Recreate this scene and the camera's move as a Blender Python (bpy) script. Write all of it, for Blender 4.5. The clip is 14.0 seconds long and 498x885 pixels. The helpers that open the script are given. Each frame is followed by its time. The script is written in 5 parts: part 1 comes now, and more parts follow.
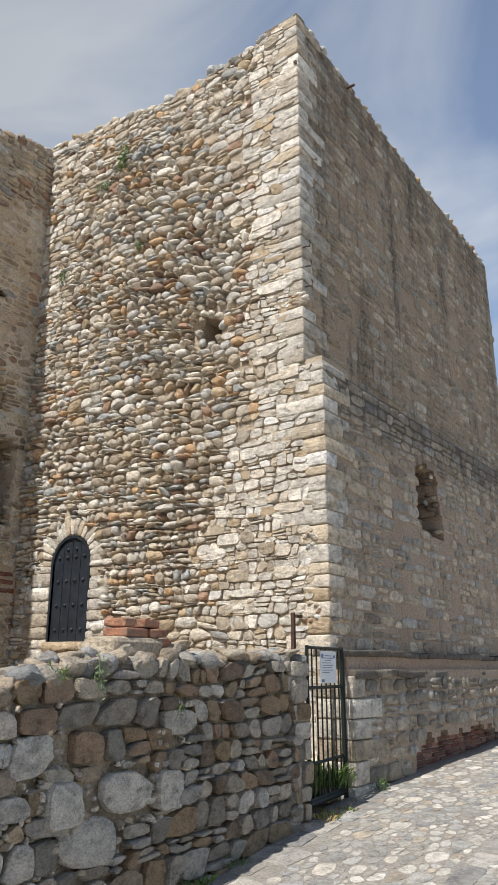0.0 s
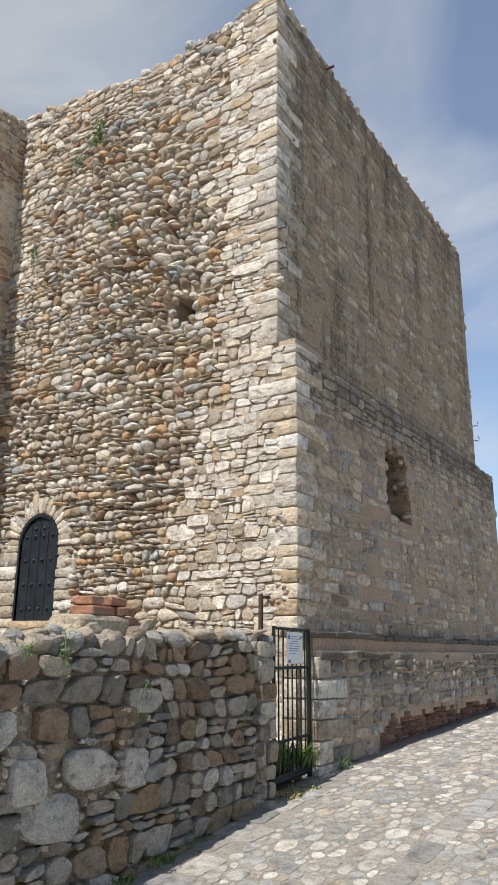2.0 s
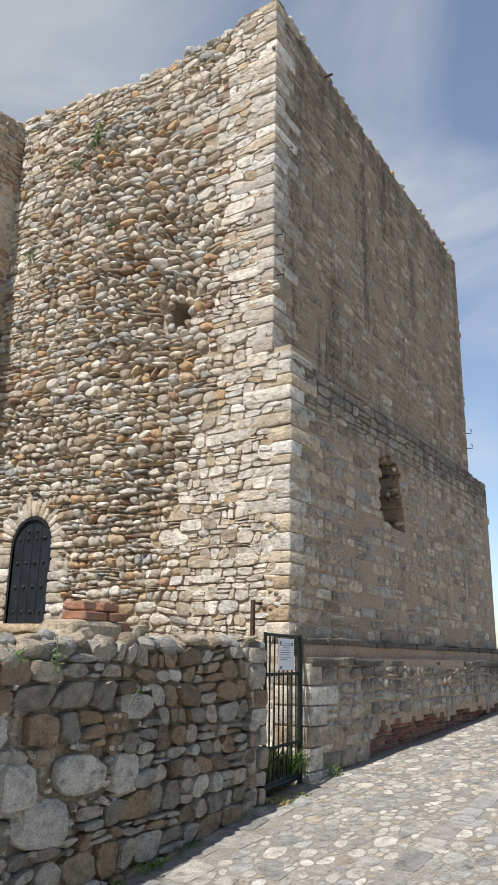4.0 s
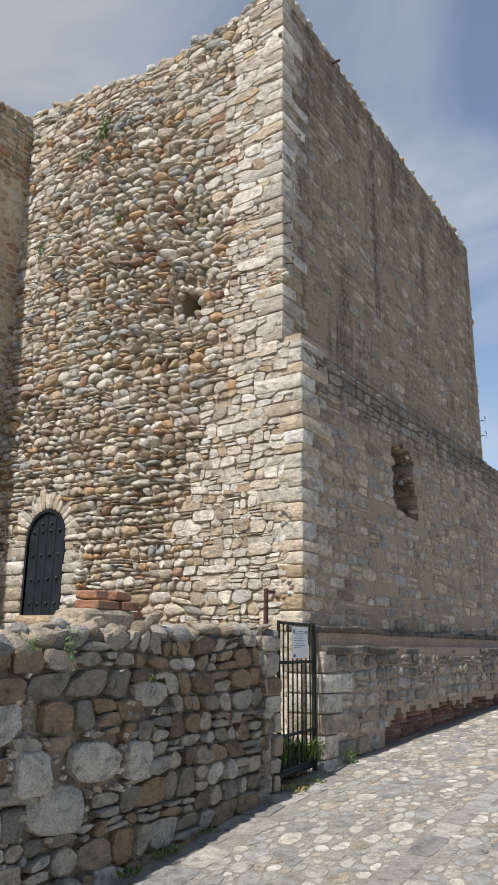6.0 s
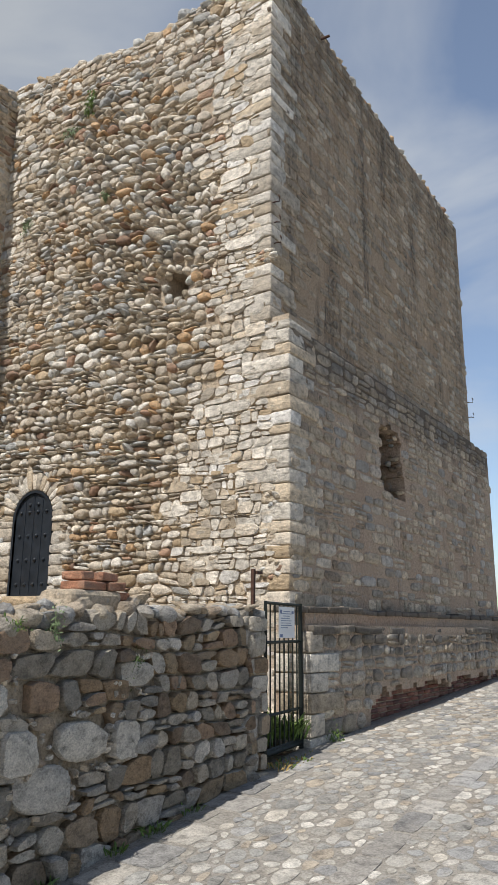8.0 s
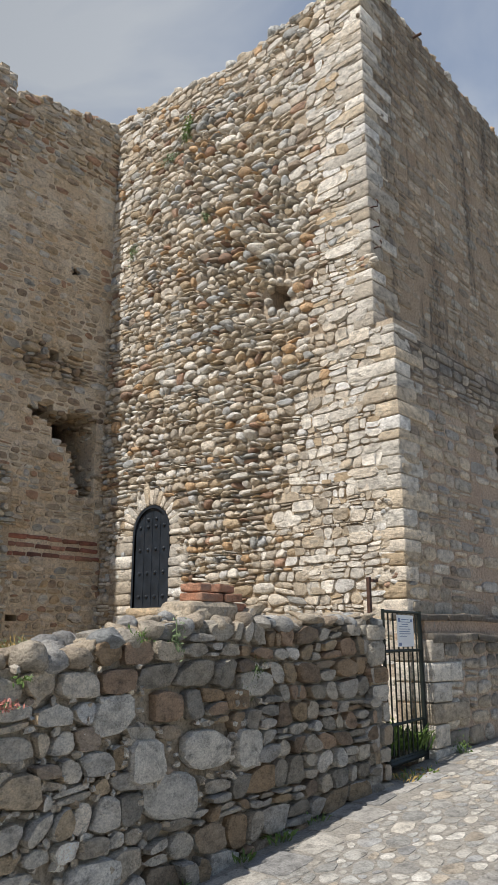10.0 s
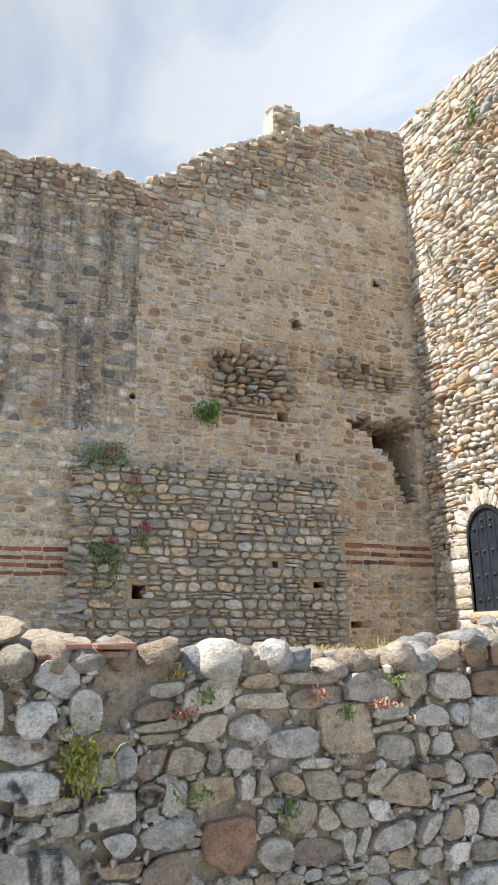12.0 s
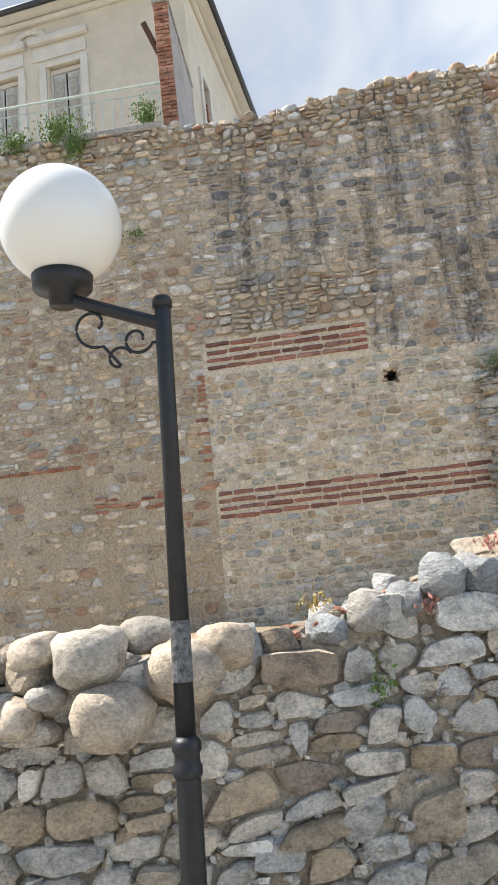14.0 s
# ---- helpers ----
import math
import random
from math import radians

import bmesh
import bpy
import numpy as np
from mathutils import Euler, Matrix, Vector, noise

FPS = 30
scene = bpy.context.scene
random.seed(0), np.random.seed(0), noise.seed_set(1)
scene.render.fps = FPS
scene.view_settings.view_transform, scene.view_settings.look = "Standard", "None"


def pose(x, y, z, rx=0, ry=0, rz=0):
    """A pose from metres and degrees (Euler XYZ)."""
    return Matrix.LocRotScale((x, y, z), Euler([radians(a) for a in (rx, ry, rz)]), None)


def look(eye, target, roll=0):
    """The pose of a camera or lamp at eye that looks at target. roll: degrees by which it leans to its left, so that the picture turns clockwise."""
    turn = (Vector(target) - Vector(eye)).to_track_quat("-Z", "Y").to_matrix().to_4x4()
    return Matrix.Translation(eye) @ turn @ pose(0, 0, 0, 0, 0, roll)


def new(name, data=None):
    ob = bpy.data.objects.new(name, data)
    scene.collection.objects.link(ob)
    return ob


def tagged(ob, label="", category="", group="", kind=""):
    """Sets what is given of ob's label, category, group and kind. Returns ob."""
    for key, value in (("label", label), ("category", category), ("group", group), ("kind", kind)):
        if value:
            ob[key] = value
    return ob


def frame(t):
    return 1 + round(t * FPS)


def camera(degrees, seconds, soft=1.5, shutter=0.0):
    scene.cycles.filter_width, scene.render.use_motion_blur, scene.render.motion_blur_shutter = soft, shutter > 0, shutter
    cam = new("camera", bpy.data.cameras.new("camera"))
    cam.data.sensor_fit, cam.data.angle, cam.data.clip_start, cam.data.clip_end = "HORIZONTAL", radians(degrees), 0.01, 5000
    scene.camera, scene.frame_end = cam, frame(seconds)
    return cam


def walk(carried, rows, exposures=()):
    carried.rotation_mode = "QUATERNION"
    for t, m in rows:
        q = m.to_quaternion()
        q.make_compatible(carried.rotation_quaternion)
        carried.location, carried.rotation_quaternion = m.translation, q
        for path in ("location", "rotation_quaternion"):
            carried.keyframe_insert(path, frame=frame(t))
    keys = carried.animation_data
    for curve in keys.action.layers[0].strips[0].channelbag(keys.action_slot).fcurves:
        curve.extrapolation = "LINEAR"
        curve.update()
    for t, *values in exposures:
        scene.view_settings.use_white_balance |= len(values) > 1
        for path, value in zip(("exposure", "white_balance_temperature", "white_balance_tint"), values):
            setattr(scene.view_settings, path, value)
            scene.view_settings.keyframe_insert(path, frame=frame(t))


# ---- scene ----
cam = camera(37.0, 14.0, soft=1.0)
PATH = [
    (0, (0.053, -0.099, 1.485), (-1.078, 1.443, 2.071), -0.0),
    (0.5, (0.028, -0.101, 1.474), (-1.104, 1.444, 2.049), 0.1),
    (1, (0.038, -0.098, 1.487), (-1.092, 1.454, 2.048), 0.2),
    (1.5, (0.043, -0.075, 1.479), (-1.066, 1.495, 2.031), 0.4),
    (2, (0.044, -0.072, 1.46), (-1.032, 1.523, 2.005), 0.5),
    (4.5, (0.078, -0.1, 1.489), (-0.983, 1.499, 2.052), 1.2),
    (5, (0.101, -0.086, 1.457), (-0.969, 1.5, 2.042), 0.9),
    (5.5, (0.093, -0.085, 1.473), (-0.988, 1.499, 2.042), 0.7),
    (6, (0.083, -0.064, 1.455), (-1.014, 1.522, 1.988), 0.6),
    (6.5, (0.067, -0.068, 1.467), (-1.037, 1.524, 1.964), 0.7),
    (7, (0.074, -0.075, 1.467), (-1.017, 1.529, 1.953), 0.7),
    (7.2, (0.072, -0.071, 1.468), (-1.009, 1.54, 1.952), 0.6),
    (9.3, (0.143, 0.011, 1.432), (-0.943, 1.619, 1.917), 0.1),
    (9.5, (0.154, -0.007, 1.441), (-0.98, 1.567, 1.929), 0.0),
    (10, (0.136, -0.07, 1.463), (-1.172, 1.356, 1.968), -0.1),
    (10.5, (0.113, -0.13, 1.453), (-1.36, 1.123, 1.964), 0.1),
    (10.7, (0.106, -0.116, 1.433), (-1.426, 1.062, 1.948), 0.2),
    (11, (0.095, -0.171, 1.439), (-1.513, 0.899, 1.956), 0.1),
    (11.5, (0.096, -0.228, 1.425), (-1.596, 0.698, 1.952), 0.0),
    (12, (0.08, -0.268, 1.42), (-1.692, 0.493, 1.951), -0.8),
    (12.5, (0.02, -0.382, 1.411), (-1.837, 0.143, 1.935), -2.3),
    (12.7, (-0.015, -0.453, 1.39), (-1.898, -0.024, 1.91), -3.1),
    (13, (-0.045, -0.576, 1.381), (-1.962, -0.29, 1.873), -4.1),
    (13.5, (-0.033, -0.706, 1.376), (-1.984, -0.657, 1.811), -5.7),
    (14, (0.042, -0.887, 1.348), (-1.912, -1.065, 1.74), -6.1),
]
EXPO = [(0, -0.05, 6450, 10), (5.0, -0.1, 6450, 10), (6.5, -0.22, 6450, 10), (9.5, -0.22, 6450, 10), (10.0, -0.17, 6450, 10), (10.5, 0.38, 6450, 10), (11.0, 0.54, 6480, 10), (12.0, 0.76, 6480, 10), (13.0, 0.86, 6480, 10), (14.0, 0.92, 6500, 10)]
walk(cam, [(t, look(eye, target, roll)) for t, eye, target, roll in PATH], EXPO)

# ---- light ----
SUN_EL, SUN_A = radians(55), 0.1
sun_dir = Vector((-SUN_A * math.cos(SUN_EL), -math.sqrt(1 - SUN_A ** 2) * math.cos(SUN_EL), math.sin(SUN_EL)))
sun = new("sun", bpy.data.lights.new("sun", "SUN"))
sun.data.energy, sun.data.angle, sun.data.color = 5.0, radians(0.6), (1.0, 0.945, 0.865)
sun.matrix_world = sun_dir.to_track_quat("Z", "Y").to_matrix().to_4x4()

world = bpy.data.worlds.new("sky")
scene.world = world
world.use_nodes = True
wn, wl = world.node_tree.nodes, world.node_tree.links
wn.clear()
w_out, w_bg = wn.new("ShaderNodeOutputWorld"), wn.new("ShaderNodeBackground")
w_sky = wn.new("ShaderNodeTexSky")
w_sky.sky_type, w_sky.sun_disc = "NISHITA", False
w_sky.sun_elevation, w_sky.sun_rotation = SUN_EL, math.atan2(sun_dir.x, sun_dir.y)
w_co, w_map = wn.new("ShaderNodeTexCoord"), wn.new("ShaderNodeMapping")
w_map.inputs["Scale"].default_value = (1.0, 1.6, 3.2)
w_map.inputs["Rotation"].default_value = (0.3, 0.2, 0.5)
w_noise, w_ramp, w_mix = wn.new("ShaderNodeTexNoise"), wn.new("ShaderNodeValToRGB"), wn.new("ShaderNodeMix")
w_noise.inputs["Scale"].default_value, w_noise.inputs["Detail"].default_value = 1.5, 6
w_noise.inputs["Roughness"].default_value, w_noise.inputs["Distortion"].default_value = 0.5, 0.6
w_ramp.color_ramp.elements[0].position, w_ramp.color_ramp.elements[1].position = 0.40, 0.66
w_ramp.color_ramp.elements[0].color = (0.12, 0.12, 0.12, 1)
w_ramp.color_ramp.elements[1].color = (0.9, 0.9, 0.9, 1)
w_mix.data_type = "RGBA"
w_mix.inputs[7].default_value = (6.85, 7.25, 7.7, 1)
wl.new(w_co.outputs["Generated"], w_map.inputs["Vector"])
wl.new(w_map.outputs["Vector"], w_noise.inputs["Vector"])
w_sep, w_lin, w_sum = wn.new("ShaderNodeSeparateXYZ"), wn.new("ShaderNodeMath"), wn.new("ShaderNodeMath")
w_lin.operation, w_lin.inputs[1].default_value, w_lin.inputs[2].default_value = "MULTIPLY_ADD", -0.36, -0.17
wl.new(w_co.outputs["Generated"], w_sep.inputs[0])
wl.new(w_sep.outputs["X"], w_lin.inputs[0])
wl.new(w_noise.outputs["Fac"], w_sum.inputs[0])
wl.new(w_lin.outputs[0], w_sum.inputs[1])
wl.new(w_sum.outputs[0], w_ramp.inputs["Fac"])
wl.new(w_ramp.outputs["Color"], w_mix.inputs[0])
w_gain = wn.new("ShaderNodeVectorMath")
w_gain.operation, w_gain.inputs[3].default_value = "SCALE", 1.75
wl.new(w_sky.outputs["Color"], w_gain.inputs[0])
wl.new(w_gain.outputs[0], w_mix.inputs[6])
w_north, w_level = wn.new("ShaderNodeMapRange"), wn.new("ShaderNodeVectorMath")
w_north.inputs["From Min"].default_value, w_north.inputs["From Max"].default_value = -0.2, 0.9
w_north.inputs["To Min"].default_value, w_north.inputs["To Max"].default_value = 0.85, 1.8
wl.new(w_sep.outputs["Y"], w_north.inputs["Value"])
w_level.operation = "SCALE"
wl.new(w_mix.outputs[2], w_level.inputs[0])
wl.new(w_north.outputs["Result"], w_level.inputs[3])
wl.new(w_level.outputs[0], w_bg.inputs["Color"])
w_bg.inputs["Strength"].default_value = 0.058
wl.new(w_bg.outputs["Background"], w_out.inputs["Surface"])


# ---- materials ----
def mat_base(name, rough=0.85, metal=0.0):
    m = bpy.data.materials.new(name)
    m.use_nodes = True
    b = m.node_tree.nodes["Principled BSDF"]
    b.inputs["Roughness"].default_value, b.inputs["Metallic"].default_value = rough, metal
    return m, m.node_tree.nodes, m.node_tree.links, b


def noise_node(n, l, scale, detail=4, stretch=(1, 1, 1), rough=0.55):
    geo, mp, tex = n.new("ShaderNodeNewGeometry"), n.new("ShaderNodeMapping"), n.new("ShaderNodeTexNoise")
    mp.inputs["Scale"].default_value = stretch
    tex.inputs["Scale"].default_value, tex.inputs["Detail"].default_value = scale, detail
    tex.inputs["Roughness"].default_value = rough
    l.new(geo.outputs["Position"], mp.inputs["Vector"])
    l.new(mp.outputs["Vector"], tex.inputs["Vector"])
    return tex.outputs["Fac"]


def ramp_node(n, l, fac, stops, mode="LINEAR"):
    r = n.new("ShaderNodeValToRGB")
    r.color_ramp.interpolation = mode
    e = r.color_ramp.elements
    while len(e) < len(stops):
        e.new(0.5)
    for k, (p, c) in enumerate(stops):
        e[k].position = p
        e[k].color = (c, c, c, 1) if isinstance(c, (int, float)) else (*c, 1)
    l.new(fac, r.inputs["Fac"])
    return r.outputs["Color"]


def mix_node(n, l, fac, a, b, mode="MIX"):
    m = n.new("ShaderNodeMix")
    m.data_type, m.blend_type = "RGBA", mode
    for sock, v in ((m.inputs[0], fac), (m.inputs[6], a), (m.inputs[7], b)):
        if isinstance(v, (int, float)):
            sock.default_value = v
        elif isinstance(v, tuple):
            sock.default_value = (*v, 1)
        else:
            l.new(v, sock)
    return m.outputs[2]


def bump_node(n, l, b, height, strength, dist):
    bp = n.new("ShaderNodeBump")
    bp.inputs["Strength"].default_value, bp.inputs["Distance"].default_value = strength, dist
    l.new(height, bp.inputs["Height"])
    l.new(bp.outputs["Normal"], b.inputs["Normal"])


def streaks(n, l, col, amount, dark=(0.05, 0.047, 0.043), stretch=(3.2, 3.2, 0.26), lo=0.5, hi=0.7):
    """Dark water and lichen streaks that run down a wall."""
    f = ramp_node(n, l, noise_node(n, l, 1.0, 8, stretch, 0.72), [(lo, 0.0), (hi, amount)])
    f = mix_node(n, l, 1.0, f, ramp_node(n, l, noise_node(n, l, 17, 6, (1, 1, 0.8), 0.7), [(0.36, 0.15), (0.6, 1.0)]), "MULTIPLY")
    return mix_node(n, l, f, col, dark)


# strokes of old black spray paint on the low wall: y, z of both ends, half width
STROKES = [(0.08, 0.85, 0.06, 0.80, 0.014), (-0.06, 0.75, 0.02, 0.74, 0.026), (0.03, 0.80, 0.01, 0.70, 0.022), (0.14, 0.87, 0.19, 0.80, 0.022), (0.145, 0.80, 0.11, 0.66, 0.018), (0.12, 0.65, 0.22, 0.69, 0.024), (0.39, 0.81, 0.46, 0.81, 0.022), (0.38, 0.73, 0.55, 0.78, 0.024), (0.75, 0.71, 0.74, 0.77, 0.022), (0.74, 0.77, 0.82, 0.765, 0.022), (0.82, 0.76, 0.81, 0.72, 0.016), (0.25, 0.57, 0.28, 0.43, 0.03), (0.34, 0.58, 0.36, 0.45, 0.03), (0.49, 0.56, 0.54, 0.43, 0.022), (0.76, 0.47, 0.85, 0.52, 0.022), (0.51, 0.66, 0.53, 0.6, 0.02)]


def sprayed(n, l, col):
    geo, sep = n.new("ShaderNodeNewGeometry"), n.new("ShaderNodeSeparateXYZ")
    l.new(geo.outputs["Position"], sep.inputs[0])
    yz = n.new("ShaderNodeCombineXYZ")
    l.new(sep.outputs["Y"], yz.inputs[0])
    l.new(sep.outputs["Z"], yz.inputs[1])

    def vec(op, a, b=None):
        m = n.new("ShaderNodeVectorMath")
        m.operation = op
        for k, q in enumerate((a, b)):
            if isinstance(q, tuple):
                m.inputs[k].default_value = q
            elif q is not None:
                l.new(q, m.inputs[k])
        return m

    fade = ramp_node(n, l, noise_node(n, l, 14, 5, (1, 1, 1), 0.7), [(0.36, 0.2), (0.56, 0.9)])
    for y0, z0, y1, z1, w in STROKES:
        dy, dz = y1 - y0, z1 - z0
        rel = vec("SUBTRACT", yz.outputs[0], (y0, z0, 0)).outputs[0]
        t = n.new("ShaderNodeMath")
        t.operation, t.use_clamp, t.inputs[1].default_value = "DIVIDE", True, dy * dy + dz * dz
        l.new(vec("DOT_PRODUCT", rel, (dy, dz, 0)).outputs["Value"], t.inputs[0])
        sc = n.new("ShaderNodeCombineXYZ")
        for q in range(2):
            mm = n.new("ShaderNodeMath")
            mm.operation, mm.inputs[1].default_value = "MULTIPLY", (dy, dz)[q]
            l.new(t.outputs[0], mm.inputs[0])
            l.new(mm.outputs[0], sc.inputs[q])
        away = vec("LENGTH", vec("SUBTRACT", rel, sc.outputs[0]).outputs[0]).outputs["Value"]
        on = n.new("ShaderNodeMapRange")
        on.inputs["From Min"].default_value, on.inputs["From Max"].default_value = w * 1.25, w * 0.7
        l.new(away, on.inputs["Value"])
        col = mix_node(n, l, mix_node(n, l, 1.0, on.outputs["Result"], fade, "MULTIPLY"), col, (0.035, 0.035, 0.038))
    return col


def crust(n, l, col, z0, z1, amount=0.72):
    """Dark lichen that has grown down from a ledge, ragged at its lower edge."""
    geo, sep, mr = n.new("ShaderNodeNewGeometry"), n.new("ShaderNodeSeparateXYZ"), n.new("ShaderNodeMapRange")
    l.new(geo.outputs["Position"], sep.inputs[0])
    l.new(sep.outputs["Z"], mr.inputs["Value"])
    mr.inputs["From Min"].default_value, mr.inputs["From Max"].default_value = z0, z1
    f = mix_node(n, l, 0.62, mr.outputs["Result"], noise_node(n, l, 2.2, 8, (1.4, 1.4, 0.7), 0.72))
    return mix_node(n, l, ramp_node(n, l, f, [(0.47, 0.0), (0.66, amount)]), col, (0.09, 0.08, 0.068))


def stone_mat(name, palette, rough=0.86, dirt=0.35, bump=0.6, streak=0.0, lo=0.5, hi=0.7, lichen=None, paint=False):
    """Stones that differ one by one: a palette picked at random, mottled, veined and dusty."""
    m, n, l, b = mat_base(name, rough)
    info, geo, add, frac = n.new("ShaderNodeObjectInfo"), n.new("ShaderNodeNewGeometry"), n.new("ShaderNodeMath"), n.new("ShaderNodeMath")
    frac.operation = "FRACT"
    l.new(info.outputs["Random"], add.inputs[0])
    l.new(geo.outputs["Random Per Island"], add.inputs[1])
    l.new(add.outputs[0], frac.inputs[0])
    k = len(palette)
    col = ramp_node(n, l, frac.outputs[0], [(i / k, c) for i, c in enumerate(palette)], "CONSTANT")
    f2 = n.new("ShaderNodeMath")
    f2.operation = "MULTIPLY"
    f2.inputs[1].default_value = 7.31
    f3 = n.new("ShaderNodeMath")
    f3.operation = "FRACT"
    l.new(frac.outputs[0], f2.inputs[0])
    l.new(f2.outputs[0], f3.inputs[0])
    col = mix_node(n, l, 1.0, col, ramp_node(n, l, f3.outputs[0], [(0.0, 0.72), (1.0, 1.22)]), "MULTIPLY")
    blot = noise_node(n, l, 9, 6, (1, 1, 1.5), 0.65)
    col = mix_node(n, l, 1.0, col, ramp_node(n, l, blot, [(0.3, 0.52), (0.48, 1.05), (0.7, 1.38)]), "MULTIPLY")
    fine = noise_node(n, l, 60, 5, (1, 1, 1.4), 0.7)
    col = mix_node(n, l, 1.0, col, ramp_node(n, l, fine, [(0.3, 0.62), (0.5, 1.03), (0.7, 1.34)]), "MULTIPLY")
    vein = ramp_node(n, l, noise_node(n, l, 11, 9, (1, 1, 1.5), 0.8), [(0.36, 0.55), (0.46, 1.03), (0.6, 1.02), (0.72, 1.25)])
    col = mix_node(n, l, 1.0, col, vein, "MULTIPLY")
    dust = ramp_node(n, l, noise_node(n, l, 3.1, 6, (1, 1, 1), 0.7), [(0.52, 0.0), (0.72, dirt)])
    col = mix_node(n, l, dust, col, (0.36, 0.31, 0.25))
    if streak:
        col = streaks(n, l, col, streak, lo=lo, hi=hi)
    if lichen:
        col = crust(n, l, col, *lichen)
    if paint:
        col = sprayed(n, l, col)
    l.new(col, b.inputs["Base Color"])
    h = mix_node(n, l, 0.2, noise_node(n, l, 15, 8, (1, 1, 1.4), 0.66), noise_node(n, l, 75, 4, (1, 1, 1), 0.6))
    bump_node(n, l, b, h, min(1.0, bump * 1.6), 0.055)
    return m


def mortar_mat(name, colour, colour2, bump=0.8, streak=0.0, lo=0.5, hi=0.7, lichen=None):
    m, n, l, b = mat_base(name, 0.93)
    big = noise_node(n, l, 1.3, 6, (1, 1, 0.8), 0.65)
    col = mix_node(n, l, ramp_node(n, l, big, [(0.38, 0.0), (0.62, 1.0)]), colour, colour2)
    fine = noise_node(n, l, 35, 7, (1, 1, 1), 0.75)
    col = mix_node(n, l, 1.0, col, ramp_node(n, l, fine, [(0.3, 0.45), (0.5, 1.08), (0.7, 1.5)]), "MULTIPLY")
    grit = ramp_node(n, l, noise_node(n, l, 13, 3, (1, 1, 1), 0.5), [(0.63, 0.0), (0.7, 0.75)])
    col = mix_node(n, l, grit, col, (0.42, 0.40, 0.37))
    if streak:
        col = streaks(n, l, col, streak, lo=lo, hi=hi)
    if lichen:
        col = crust(n, l, col, *lichen)
    l.new(col, b.inputs["Base Color"])
    h = mix_node(n, l, 0.5, noise_node(n, l, 14, 7, (1, 1, 1), 0.7), fine)
    bump_node(n, l, b, h, bump, 0.05)
    return m


def plain_mat(name, colour, rough=0.6, metal=0.0, vary=0.25, scale=12, bump=0.15):
    m, n, l, b = mat_base(name, rough, metal)
    f = noise_node(n, l, scale, 6, (1, 1, 1), 0.65)
    col = mix_node(n, l, 1.0, colour, ramp_node(n, l, f, [(0.3, 1 - vary), (0.7, 1 + vary)]), "MULTIPLY")
    l.new(col, b.inputs["Base Color"])
    if bump:
        bump_node(n, l, b, noise_node(n, l, scale * 6, 5), bump, 0.01)
    return m


WHITE, CREAM, SAND, OCHRE = (0.64, 0.625, 0.595), (0.58, 0.52, 0.435), (0.49, 0.415, 0.315), (0.49, 0.385, 0.26)
GREY, BLUE, BROWN, RUST, DARK = (0.43, 0.43, 0.415), (0.39, 0.40, 0.40), (0.32, 0.255, 0.195), (0.36, 0.235, 0.165), (0.24, 0.24, 0.235)
PALE = (0.68, 0.64, 0.57)
TAN = (0.53, 0.455, 0.355)

M_ashlar = stone_mat("pale dressed limestone", [PALE, CREAM, PALE, CREAM, PALE, TAN, WHITE, PALE, SAND, CREAM, PALE, OCHRE, PALE], dirt=0.4, bump=0.55)
M_rubble = stone_mat("weathered rubble stone", [CREAM, TAN, PALE, (0.50, 0.49, 0.46), PALE, TAN, CREAM, RUST, OCHRE, PALE, OCHRE, (0.46, 0.46, 0.44), SAND, CREAM, (0.50, 0.34, 0.20), PALE, TAN, CREAM, BLUE, TAN, WHITE, PALE, CREAM, PALE, BROWN, CREAM, PALE, TAN], dirt=0.4)
# lane-side palettes carry some of that face's shade; streaks and lichen are stains
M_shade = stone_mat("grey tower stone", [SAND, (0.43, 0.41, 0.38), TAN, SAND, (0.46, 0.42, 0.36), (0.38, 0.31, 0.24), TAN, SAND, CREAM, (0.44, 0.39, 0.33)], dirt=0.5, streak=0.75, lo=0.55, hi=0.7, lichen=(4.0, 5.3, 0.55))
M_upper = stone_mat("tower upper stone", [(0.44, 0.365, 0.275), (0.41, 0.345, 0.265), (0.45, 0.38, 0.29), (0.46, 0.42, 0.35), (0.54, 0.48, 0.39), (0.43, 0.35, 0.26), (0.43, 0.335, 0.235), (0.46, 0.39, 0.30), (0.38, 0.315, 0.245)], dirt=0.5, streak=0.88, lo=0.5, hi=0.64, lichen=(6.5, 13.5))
M_plinth = stone_mat("plinth stone", [(0.44, 0.41, 0.36), SAND, (0.40, 0.365, 0.31), CREAM, (0.33, 0.295, 0.25), (0.46, 0.44, 0.40), TAN, (0.37, 0.325, 0.265)], dirt=0.4, streak=0.5, lichen=(0.8, 1.5, 0.85))
WARM = (0.66, 0.615, 0.54)
DIM = (0.52, 0.48, 0.415)
LOW = [WARM, DIM, CREAM, PALE, TAN, DIM, PALE, WARM, SAND, TAN, WARM, SAND, DIM, CREAM, WHITE, BROWN, CREAM, PALE, OCHRE, TAN, WARM, CREAM, TAN, OCHRE]
M_low = stone_mat("low wall stone", LOW, dirt=0.4, bump=0.7, paint=True)
M_cap = stone_mat("low wall cap stone", [(0.35, 0.325, 0.285), (0.40, 0.35, 0.28), (0.30, 0.30, 0.295), (0.44, 0.40, 0.34), (0.36, 0.30, 0.23), (0.28, 0.29, 0.29), (0.42, 0.41, 0.39), (0.30, 0.24, 0.18)], dirt=0.4, bump=0.7)
